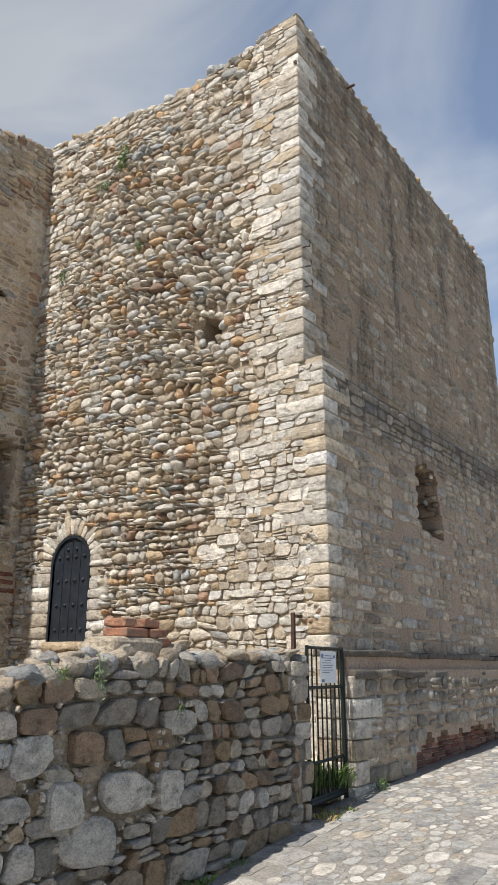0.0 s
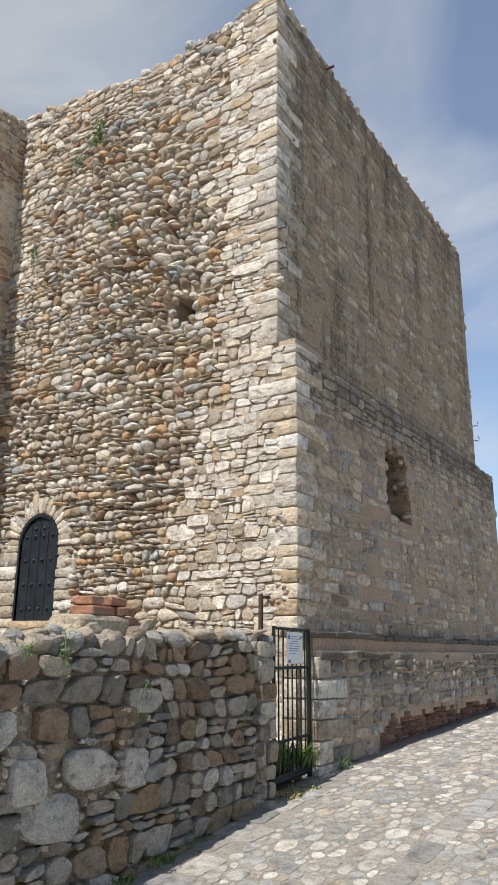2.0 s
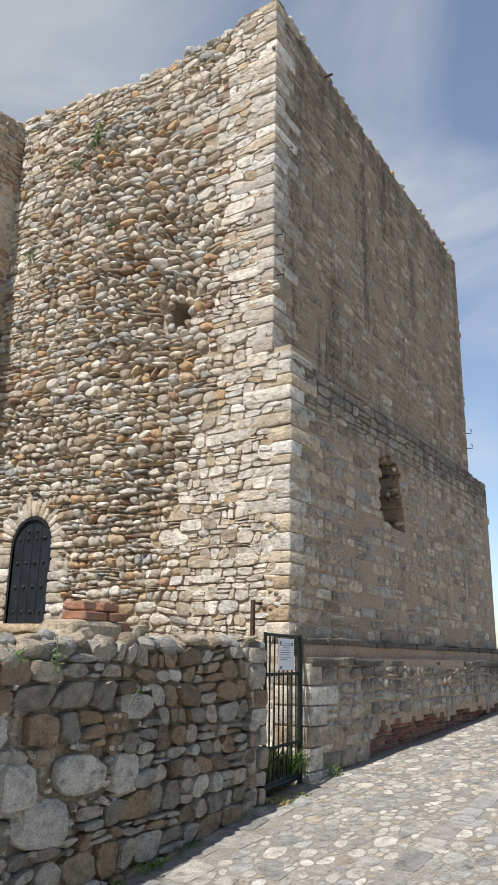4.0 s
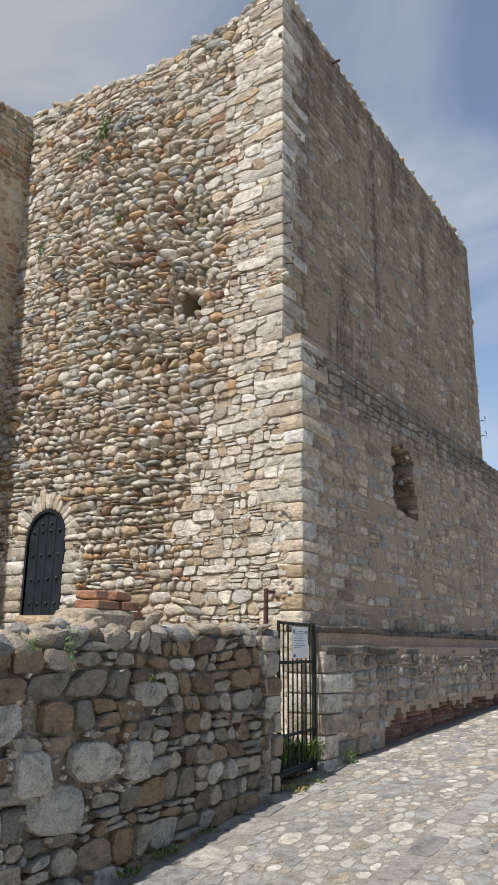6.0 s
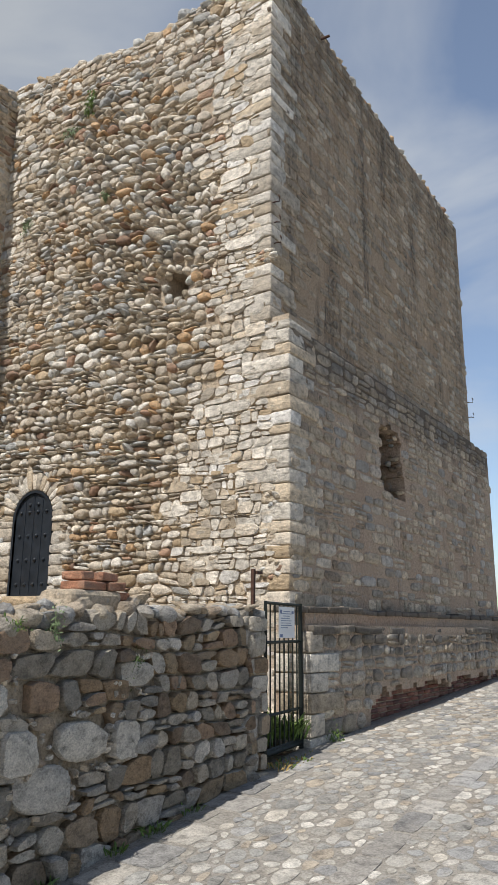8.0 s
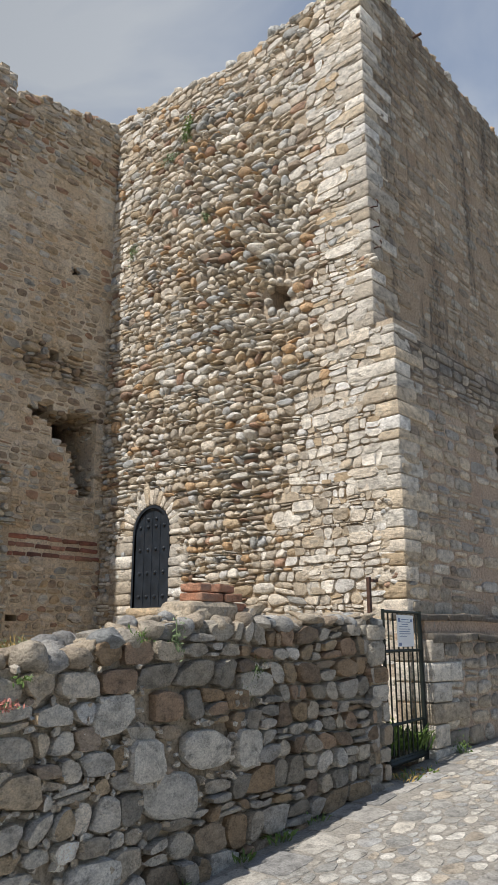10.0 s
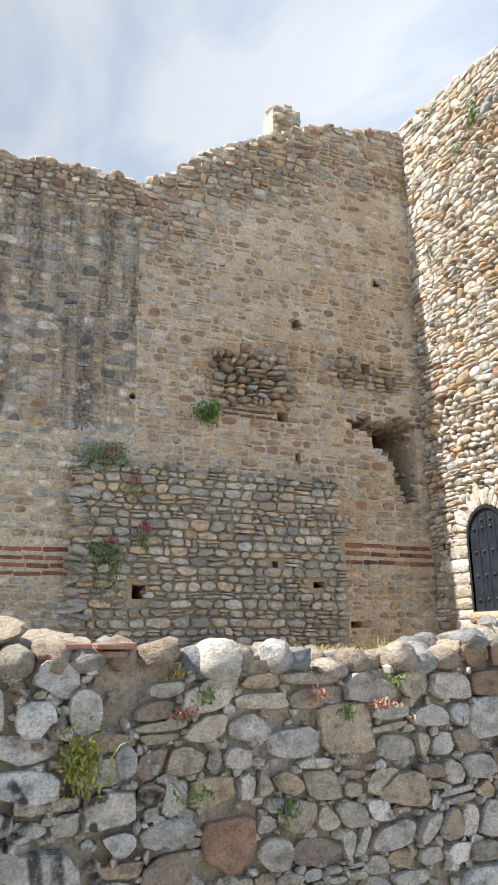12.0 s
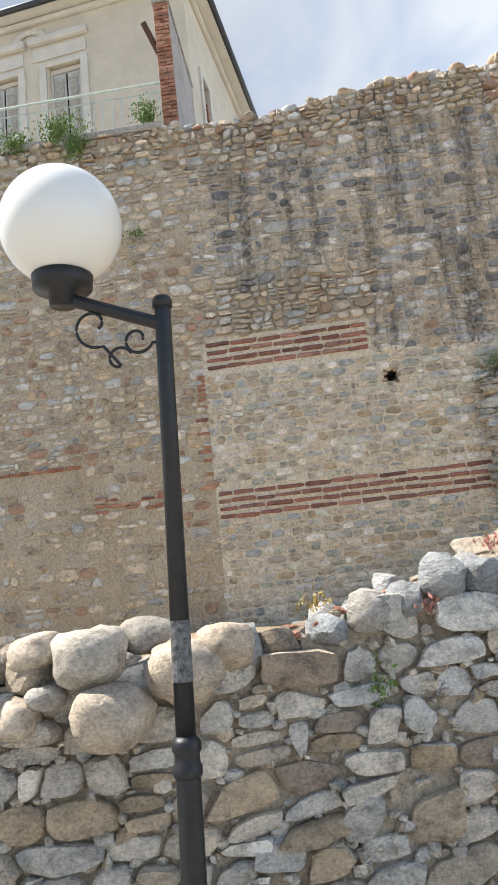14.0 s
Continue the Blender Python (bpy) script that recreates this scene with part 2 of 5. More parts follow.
M_low_b = stone_mat("brown low wall stone", [(0.538, 0.5, 0.435), (0.395, 0.344, 0.273), (0.336, 0.238, 0.146), (0.277, 0.193, 0.13), (0.47, 0.426, 0.356), (0.378, 0.348, 0.296), (0.302, 0.271, 0.221), (0.286, 0.226, 0.162), (0.504, 0.471, 0.419), (0.227, 0.209, 0.178), (0.227, 0.168, 0.118), (0.395, 0.353, 0.292), (0.353, 0.267, 0.17), (0.269, 0.238, 0.194), (0.437, 0.41, 0.367)], dirt=0.35, bump=0.8)
M_pale = stone_mat("pale grey low wall stone", [(0.62, 0.585, 0.52), (0.57, 0.54, 0.485), (0.64, 0.60, 0.53), (0.54, 0.52, 0.48)], dirt=0.3, bump=0.6, paint=True)
M_red = stone_mat("red brown low wall stone", [(0.40, 0.25, 0.165)], dirt=0.4, bump=0.7)
M_tan = stone_mat("tan low wall stone", [(0.44, 0.36, 0.26), (0.48, 0.39, 0.27)], dirt=0.4, bump=0.7)
M_bare = stone_mat("brown eroded stone", [BROWN, OCHRE, SAND, BROWN, TAN, (0.36, 0.27, 0.18), GREY], dirt=0.4)
M_cobble_w = stone_mat("recess wall cobble", [TAN, OCHRE, CREAM, CREAM, (0.50, 0.50, 0.47), SAND, TAN, CREAM, GREY, OCHRE, SAND, PALE, BROWN, TAN, RUST, SAND], dirt=0.45, streak=0.4, lo=0.56, hi=0.72)
M_grey_w = stone_mat("grey cobble", [(0.50, 0.49, 0.455), (0.42, 0.43, 0.42), (0.54, 0.53, 0.5), (0.50, 0.455, 0.37), CREAM, (0.46, 0.46, 0.43), TAN, (0.38, 0.39, 0.365)], dirt=0.3)
M_dark_w = stone_mat("stained cobble", [GREY, SAND, GREY, TAN, CREAM, DARK, SAND, WHITE], dirt=0.4, streak=0.85, lo=0.46, hi=0.6)
M_small = stone_mat("coursed block", [CREAM, TAN, (0.44, 0.46, 0.40), CREAM, (0.44, 0.46, 0.45), PALE, TAN, (0.52, 0.51, 0.42), OCHRE, CREAM, (0.5, 0.49, 0.45), TAN, PALE, CREAM], dirt=0.12)
M_brick = stone_mat("old red brick", [(0.26, 0.115, 0.085), (0.22, 0.10, 0.078), (0.29, 0.135, 0.10), (0.18, 0.09, 0.075), (0.31, 0.17, 0.13)], dirt=0.12, bump=0.4)
M_orange = stone_mat("orange brick", [(0.37, 0.18, 0.11), (0.31, 0.14, 0.09), (0.42, 0.22, 0.14)], dirt=0.6, bump=0.5)
M_road_s = stone_mat("road cobble", [(0.40, 0.38, 0.34), (0.33, 0.325, 0.305), (0.42, 0.39, 0.34), (0.35, 0.34, 0.315), (0.52, 0.495, 0.45), (0.31, 0.31, 0.305), (0.46, 0.44, 0.40), (0.38, 0.33, 0.265)], rough=0.75, dirt=0.3, bump=0.3)
M_slab = stone_mat("paving slab", [(0.34, 0.325, 0.30), (0.32, 0.305, 0.28), (0.35, 0.33, 0.295), (0.30, 0.295, 0.285)], rough=0.8, dirt=0.3, bump=0.3)

T_left = mortar_mat("lime mortar", (0.41, 0.325, 0.235), (0.54, 0.455, 0.355), 1.0)
# lane-side renders, also toned down for shade beneath their stains
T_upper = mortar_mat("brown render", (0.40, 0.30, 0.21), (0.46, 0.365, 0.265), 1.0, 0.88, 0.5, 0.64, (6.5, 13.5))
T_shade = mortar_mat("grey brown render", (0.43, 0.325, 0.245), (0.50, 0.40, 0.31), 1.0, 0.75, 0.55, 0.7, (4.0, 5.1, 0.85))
T_low = mortar_mat("earthy mortar", (0.41, 0.335, 0.245), (0.52, 0.445, 0.345), 1.0)
T_beige = mortar_mat("beige render", (0.56, 0.46, 0.335), (0.68, 0.62, 0.52), 1.0, 0.4, 0.56, 0.75)
T_dark = mortar_mat("stained render", (0.47, 0.42, 0.345), (0.53, 0.465, 0.375), 1.0, 0.8, 0.46, 0.6)
T_pink = mortar_mat("pale joint mortar", (0.64, 0.57, 0.44), (0.61, 0.555, 0.45), 0.8)
T_brown = mortar_mat("brown beige render", (0.43, 0.355, 0.255), (0.49, 0.43, 0.33), 1.0, 0.3, 0.56, 0.72)
M_road = mortar_mat("road bed", (0.27, 0.25, 0.22), (0.32, 0.30, 0.265), 0.6)
M_earth = mortar_mat("dry earth", (0.30, 0.22, 0.14), (0.36, 0.29, 0.18), 1.0)
M_iron = plain_mat("black painted iron", (0.022, 0.023, 0.025), 0.42, 0.3, 0.3, 20)
M_door = plain_mat("blue black door paint", (0.030, 0.038, 0.050), 0.36, 0.2, 0.35, 6)
M_green = plain_mat("dark green paint", (0.008, 0.014, 0.011), 0.6, 0.0, 0.3, 20)
M_rustpost = plain_mat("rusty steel", (0.10, 0.055, 0.04), 0.8, 0.3, 0.4, 30)
M_sign = plain_mat("white sign plate", (0.72, 0.74, 0.78), 0.4, 0, 0.04, 5, 0)
M_ink = plain_mat("blue grey print", (0.12, 0.17, 0.32), 0.5, 0, 0.1, 5, 0)
M_globe, _n, _l, _b = mat_base("opal globe", 0.16)
_b.inputs["Base Color"].default_value = (0.80, 0.79, 0.74, 1)
_b.inputs["Subsurface Weight"].default_value = 0.35
_b.inputs["Subsurface Radius"].default_value = (0.1, 0.1, 0.1)
M_plaster = plain_mat("cream plaster", (0.58, 0.52, 0.415), 0.9, 0, 0.13, 1.4, 0.12)
M_boulder = stone_mat("pale tan boulder", [(0.37, 0.305, 0.23), (0.36, 0.325, 0.27), (0.33, 0.31, 0.275), (0.39, 0.325, 0.25)], dirt=0.3, bump=0.25)
M_trim = plain_mat("pale plaster trim", (0.60, 0.565, 0.49), 0.8, 0, 0.1, 3, 0.1)
M_grey_plaster = mortar_mat("grey render", (0.30, 0.28, 0.26), (0.40, 0.37, 0.34), 0.4, 0.6, 0.5, 0.7)
M_shutter = plain_mat("weathered grey shutter", (0.45, 0.44, 0.41), 0.7, 0, 0.25, 10)
# near-black colour that stands in for the darkness of unlit rooms
M_void = plain_mat("dark interior", (0.02, 0.018, 0.016), 0.95, 0, 0.2, 5, 0)
M_gutter = plain_mat("dark zinc", (0.06, 0.065, 0.07), 0.5, 0.6, 0.2, 8)
M_rail = plain_mat("pale green rail paint", (0.45, 0.52, 0.48), 0.5, 0, 0.15, 10)
M_leaf = plain_mat("green leaves", (0.13, 0.21, 0.045), 0.6, 0, 0.5, 30, 0)
M_leaf3 = plain_mat("yellow green leaves", (0.30, 0.30, 0.05), 0.6, 0, 0.5, 30, 0)
M_leaf2 = plain_mat("grey green leaves", (0.19, 0.26, 0.13), 0.65, 0, 0.4, 30, 0)
M_dry = plain_mat("dry straw", (0.38, 0.28, 0.10), 0.8, 0, 0.4, 30, 0)
M_pink = plain_mat("pink petals", (0.62, 0.10, 0.22), 0.6, 0, 0.3, 30, 0)
M_salmon = plain_mat("salmon petals", (0.58, 0.25, 0.20), 0.6, 0, 0.3, 30, 0)


# ---- builders ----
def add(name, verts, faces, mat, parent=None, label="", smooth=False):
    me = bpy.data.meshes.new(name)
    me.from_pydata([tuple(v) for v in verts], [], faces)
    me.materials.append(mat)
    if smooth:
        me.polygons.foreach_set("use_smooth", [True] * len(me.polygons))
    me.update()
    ob = new(name, me)
    ob.parent = parent
    if label:
        ob["label"] = label
    return ob


def part(name, bm, mat, parent=None, label="", smooth=False):
    me = bpy.data.meshes.new(name)
    bmesh.ops.recalc_face_normals(bm, faces=bm.faces)
    bm.to_mesh(me)
    bm.free()
    me.materials.append(mat)
    if smooth:
        me.polygons.foreach_set("use_smooth", [True] * len(me.polygons))
    ob = new(name, me)
    ob.parent = parent
    if label:
        ob["label"] = label
    return ob


def thing(name, label, category, kind="", group="", at=(0, 0, 0)):
    ob = new(name)
    ob.location = at
    ob.empty_display_size = 0.1
    return tagged(ob, label, category, group, kind)


def box_bm(x0, x1, y0, y1, z0, z1, bevel=0.0, bm=None):
    bm = bm or bmesh.new()
    r = bmesh.ops.create_cube(bm, size=1, matrix=Matrix.LocRotScale(((x0 + x1) / 2, (y0 + y1) / 2, (z0 + z1) / 2), None, (x1 - x0, y1 - y0, z1 - z0)))
    if bevel:
        es = list({e for v in r["verts"] for e in v.link_edges})
        bmesh.ops.bevel(bm, geom=es, offset=bevel, segments=2, affect="EDGES", profile=0.5)
    return bm


def rod_bm(a, b, r, seg=10, r2=None, bm=None):
    bm = bm or bmesh.new()
    a, b = Vector(a), Vector(b)
    q = (b - a).to_track_quat("Z", "Y").to_matrix().to_4x4()
    bmesh.ops.create_cone(bm, cap_ends=True, segments=seg, radius1=r, radius2=r if r2 is None else r2, depth=(b - a).length,
                          matrix=Matrix.Translation((a + b) / 2) @ q)
    return bm


def lathe_bm(profile, axis_from, seg=20):
    """Turned shape: (radius, height) pairs over a foot point."""
    bm = bmesh.new()
    rings = []
    for r, h in profile:
        rings.append([bm.verts.new((axis_from[0] + r * math.cos(2 * math.pi * k / seg), axis_from[1] + r * math.sin(2 * math.pi * k / seg), axis_from[2] + h)) for k in range(seg)])
    for a, b in zip(rings, rings[1:]):
        for k in range(seg):
            bm.faces.new((a[k], a[(k + 1) % seg], b[(k + 1) % seg], b[k]))
    bm.faces.new(rings[0][::-1])
    bm.faces.new(rings[-1])
    return bm


def tube(name, pts, r, mat, parent, taper=1.0, seg=8):
    verts, faces = [], []
    pts = [Vector(p) for p in pts]
    for i, p in enumerate(pts):
        d = (pts[min(i + 1, len(pts) - 1)] - pts[max(i - 1, 0)]).normalized()
        m = d.to_track_quat("Z", "Y").to_matrix()
        rr = r * (1 + (taper - 1) * i / (len(pts) - 1))
        for k in range(seg):
            a = 2 * math.pi * k / seg
            verts.append(p + m @ Vector((rr * math.cos(a), rr * math.sin(a), 0)))
    for i in range(len(pts) - 1):
        for k in range(seg):
            a, b = i * seg + k, i * seg + (k + 1) % seg
            faces.append((a, b, b + seg, a + seg))
    faces += [tuple(range(seg))[::-1], tuple(range((len(pts) - 1) * seg, len(pts) * seg))]
    return add(name, verts, faces, mat, parent, smooth=True)


def lerp_table(table):
    xs, ys = zip(*table)
    return lambda v: float(np.interp(v, xs, ys))


# stones -------------------------------------------------------------
def voronoi(seeds, stretch, reach, warp=0.0):
    """Cells of irregular stones round the seeds (place and size); heights count stretch times."""
    pts = [(u, v * stretch) for u, v, r in seeds]
    wt = [(0.42 * r) ** 2 for u, v, r in seeds]
    grid = {}
    for i, (u, v) in enumerate(pts):
        grid.setdefault((int(u // reach), int(v // reach)), []).append(i)
    cells = []
    for i, (u, v) in enumerate(pts):
        gu, gv = int(u // reach), int(v // reach)
        near = [j for a in (-1, 0, 1) for b in (-1, 0, 1) for j in grid.get((gu + a, gv + b), ()) if j != i]
        near.sort(key=lambda j: (pts[j][0] - u) ** 2 + (pts[j][1] - v) ** 2 - wt[j])
        h = reach * 0.7
        poly = [(u - h, v - h), (u + h, v - h), (u + h, v + h), (u - h, v + h)]
        for j in near[:24]:
            du, dv = pts[j][0] - u, pts[j][1] - v
            lim = (pts[j][0] ** 2 + pts[j][1] ** 2 - u * u - v * v + wt[i] - wt[j]) / 2
            out = []
            for k, p in enumerate(poly):
                q = poly[(k + 1) % len(poly)]
                a, b = p[0] * du + p[1] * dv - lim, q[0] * du + q[1] * dv - lim
                if a <= 0:
                    out.append(p)
                if a * b < 0:
                    t = a / (a - b)
                    out.append((p[0] + t * (q[0] - p[0]), p[1] + t * (q[1] - p[1])))
            poly = out
            if len(poly) < 3:
                break
        if len(poly) >= 3:
            poly = [(p[0], p[1] / stretch) for p in poly]
            if warp:
                poly = [(a + warp * noise.noise((a * 5, b * 5, 1.5)), b + warp * noise.noise((a * 5, b * 5, 8.5)) + 0.5 * warp * noise.noise((a * 2, b * 2, 3.5))) for a, b in poly]
            cells.append(poly)
    return cells


def scatter(rng, u0, u1, v0, v1, size, spread=1.0, stretch=1.4):
    """Seeds from large stones down to chips that fill the gaps, with their sizes."""
    seeds, cells = [], {}
    g = size
    area = (u1 - u0) * (v1 - v0) * stretch / size ** 2
    for f, many in ((1 + 0.9 * spread, 0.12), (1 + 0.45 * spread, 0.5), (1.0, 2.0), (1 - 0.28 * spread, 3.0), (1 - 0.48 * spread, 4.0)):
        for _ in range(int(area * many)):
            u, v = rng.uniform(u0, u1), rng.uniform(v0, v1)
            r = size * f * rng.uniform(0.85, 1.15)
            cu, cv = int(u // g), int(v * stretch // g)
            ok = True
            for a in (-2, -1, 0, 1, 2):
                for b in (-2, -1, 0, 1, 2):
                    for (x, y, q) in cells.get((cu + a, cv + b), ()):
                        if (x - u) ** 2 + ((y - v) * stretch) ** 2 < ((r + q) * 0.46) ** 2:
                            ok = False
                            break
                    if not ok:
                        break
                if not ok:
                    break
            if ok:
                seeds.append((u, v, r))
                cells.setdefault((cu, cv), []).append((u, v, r))
    return seeds


def courses(rng, u0, u1, v0, v1, hs, ws, wobble=0.012):
    """Cells of coursed blocks, row by row."""
    out, v = [], v0
    while v < v1 - 0.02:
        h = rng.uniform(*hs)
        u = u0 - rng.uniform(0, ws[0])
        while u < u1:
            w = rng.uniform(*ws)
            a, b = max(u, u0), min(u + w, u1)
            if b - a > 0.04:
                j = lambda: rng.uniform(-wobble, wobble)
                out.append([(a + j(), v + j()), (b + j(), v + j()), (b + j(), v + h + j()), (a + j(), v + h + j())])
            u += w
        v += h
    return out


def stone_shape(rng, poly, gap, proud, place, sharp=0.25, sink=0.03, rings=((0.98, 0.45), (0.80, 0.92)), tilt=0.25, rag=0.05):
    """One stone from its outline: rounded corners, bulged face, sunk into the wall."""
    n = len(poly)
    cu, cv = sum(p[0] for p in poly) / n, sum(p[1] for p in poly) / n
    size = math.sqrt(sum((p[0] - cu) ** 2 + (p[1] - cv) ** 2 for p in poly) / n)
    if size < gap * 1.3:
        return None
    k = max(0.3, 1 - gap / size)
    pts = [(cu + (p[0] - cu) * k, cv + (p[1] - cv) * k) for p in poly]
    outl = []
    for i, p in enumerate(pts):
        q = pts[(i + 1) % n]
        if math.hypot(q[0] - p[0], q[1] - p[1]) < size * 0.16:
            outl.append(((p[0] + q[0]) / 2, (p[1] + q[1]) / 2))
            continue
        outl.append((p[0] + (q[0] - p[0]) * sharp, p[1] + (q[1] - p[1]) * sharp))
        outl.append((q[0] - (q[0] - p[0]) * sharp, q[1] - (q[1] - p[1]) * sharp))
    jit = size * rag
    outl = [(a + rng.uniform(-jit, jit), b + rng.uniform(-jit, jit)) for a, b in outl]
    n = len(outl)
    tu, tv = rng.uniform(-tilt, tilt), rng.uniform(-tilt, tilt)
    pr = proud * rng.uniform(0.55, 1.35)
    verts = [place(u, v, -sink) for u, v in outl]
    for s, h in rings:
        for u, v in outl:
            a, b = cu + (u - cu) * s, cv + (v - cv) * s
            d = pr * h * (1 + tu * (a - cu) / size + tv * (b - cv) / size) + rng.uniform(-0.12, 0.12) * pr
            verts.append(place(a, b, d))
    verts.append(place(cu, cv, pr * rng.uniform(0.9, 1.1)))
    faces = []
    for r in range(len(rings)):
        for i in range(n):
            j = (i + 1) % n
            faces.append((r * n + i, r * n + j, r * n + n + j, r * n + n + i))
    top = len(rings) * n
    faces += [(top + i, top + (i + 1) % n, len(verts) - 1) for i in range(n)]
    return (cu, cv), verts, faces


def bedded(rng, u0, u1, v0, v1, hs, aspect, wave=0.35, split=0.15, slant=0.2):
    """Four-cornered cells of roughly coursed masonry: beds that pinch and swell, some stones split in two."""
    out, v, k = [], v0, 0
    seed = rng.uniform(0, 90)
    h0 = (hs[0] + hs[1]) / 2
    bed = lambda u, z, q: z + wave * h0 * (noise.noise((u / (6 * h0), q * 3.7, seed)) + 0.45 * noise.noise((u / (1.7 * h0), q * 5.1, seed + 9)))
    while v < v1:
        h = rng.uniform(*hs)
        lo = lambda u: bed(u, v, k)
        hi = lambda u: bed(u, v + h, k + 1)
        u, tilt = u0 - rng.uniform(0, h), rng.uniform(-slant, slant) * h
        while u < u1:
            b = u + h * rng.uniform(*aspect) * (0.6 if rng.random() < 0.2 else 1)
            t2 = rng.uniform(-slant, slant) * h
            z = (u - tilt, lo(u - tilt)), (b - t2, lo(b - t2)), (b + t2, hi(b + t2)), (u + tilt, hi(u + tilt))
            if rng.random() < split:
                f, g = rng.uniform(0.35, 0.65), rng.uniform(0.35, 0.65)
                m0 = (z[0][0] + (z[3][0] - z[0][0]) * f, z[0][1] + (z[3][1] - z[0][1]) * f)
                m1 = (z[1][0] + (z[2][0] - z[1][0]) * g, z[1][1] + (z[2][1] - z[1][1]) * g)
                out += [[z[0], z[1], m1, m0], [m0, m1, z[2], z[3]]]
            else:
                out.append(list(z))
            u, tilt = b, t2
        v, k = v + h, k + 1
    return out


def stone(rng, quad, gap, proud, place, power=4.0, sink=0.03, rings=((0.98, 0.5), (0.84, 0.93)), tilt=0.3, rag=0.05, n=12):
    """One bedded stone in its cell: from a round cobble (power 2) to a squared block (power 8)."""
    (ax, ay), (bx, by), (cx, cy), (dx, dy) = quad
    w, h = math.hypot(bx - ax + cx - dx, by - ay + cy - dy) / 2, math.hypot(dx - ax + cx - bx, dy - ay + cy - by) / 2
    if min(w, h) < 2.2 * gap:
        return None
    gu, gv = 1 - 2 * gap / w, 1 - 2 * gap / h
    ph = rng.uniform(-0.2, 0.2)
    chop = [rng.uniform(0.72, 1.0) if rng.random() < 0.5 else 1.0 for _ in range(4)]
    outl = []
    for i in range(n):
        t = 2 * math.pi * (i + 0.5) / n + ph * (0.4 if power > 4 else 1)
        c, q = math.cos(t), math.sin(t)
        p = power
        r = (abs(c) ** p + abs(q) ** p) ** (-1 / p) * (1 + rng.uniform(-rag, rag))
        if abs(abs(c) - abs(q)) < 0.5:
            r *= chop[int(t / (math.pi / 2)) % 4]
        x, y = max(-1, min(1, c * r)) * gu * 0.5 + 0.5, max(-1, min(1, q * r)) * gv * 0.5 + 0.5
        outl.append((ax * (1 - x) * (1 - y) + bx * x * (1 - y) + cx * x * y + dx * (1 - x) * y, ay * (1 - x) * (1 - y) + by * x * (1 - y) + cy * x * y + dy * (1 - x) * y))
    cu, cv = sum(p[0] for p in outl) / n, sum(p[1] for p in outl) / n
    size = 0.25 * (w + h)
    tu, tv = rng.uniform(-tilt, tilt), rng.uniform(-tilt, tilt)
    pr = proud * rng.uniform(0.6, 1.35)
    verts = [place(u, v, -sink) for u, v in outl]
    for s, q in rings:
        for u, v in outl:
            a, b = cu + (u - cu) * s, cv + (v - cv) * s
            verts.append(place(a, b, pr * q * (1 + tu * (a - cu) / size + tv * (b - cv) / size) + rng.uniform(-0.1, 0.1) * pr))
    verts.append(place(cu, cv, pr * rng.uniform(0.95, 1.12)))
    faces = [(r * n + i, r * n + (i + 1) % n, r * n + n + (i + 1) % n, r * n + n + i) for r in range(len(rings)) for i in range(n)]
    top = len(rings) * n
    faces += [(top + i, top + (i + 1) % n, len(verts) - 1) for i in range(n)]
    return (cu, cv), verts, faces


def mid(c):
    return sum(p[0] for p in c) / len(c), sum(p[1] for p in c) / len(c)


def quoins(rng, x, y, z0, z1, parent, mat):
    """Squared corner blocks, long and short in turn, that show on both faces."""
    z, k = z0, 0
    while z < z1 - 0.06:
        h = min(rng.uniform(0.12, 0.25), z1 - z)
        a, b = (rng.uniform(0.45, 0.85), rng.uniform(0.25, 0.4)) if k % 2 else (rng.uniform(0.28, 0.45), rng.uniform(0.45, 0.8))
        p, q = rng.uniform(0.012, 0.035), rng.uniform(0.012, 0.03)
        bm = box_bm(x - a, x + q, y - p, y + b, z + 0.006, z + h - 0.006, 0.016)
        for v in bm.verts:
            v.co += noise.noise_vector(v.co * 3.1) * 0.014
        part("corner_stone", bm, mat, parent, smooth=True)
        z, k = z + h, k + 1


def lay(name, shapes, mat, parent, near=None, count=300, flip=False, smooth=True, rest="stonework", crisp=0.0):
    """Stones nearest to a place on the wall as parts of their own; the rest of the wall's stonework as one."""
    shapes = [s for s in shapes if s]
    if near is not None:
        shapes.sort(key=lambda s: (s[0][0] - near[0]) ** 2 + (s[0][1] - near[1]) ** 2)
    else:
        count = 0
    for c, v, f in shapes[:count]:
        ob = add(name, v, [q[::-1] for q in f] if flip else f, mat, parent, smooth=smooth)
        if crisp:
            ob.data.set_sharp_from_angle(angle=crisp)
    verts, faces = [], []
    for c, v, f in shapes[count:]:
        o = len(verts)
        verts += v
        faces += [tuple(o + i for i in (q[::-1] if flip else q)) for q in f]
    if verts:
        ob = add(rest, verts, faces, mat, parent, smooth=smooth)
        if crisp:
            ob.data.set_sharp_from_angle(angle=crisp)
        ob["kind"] = "stuff"


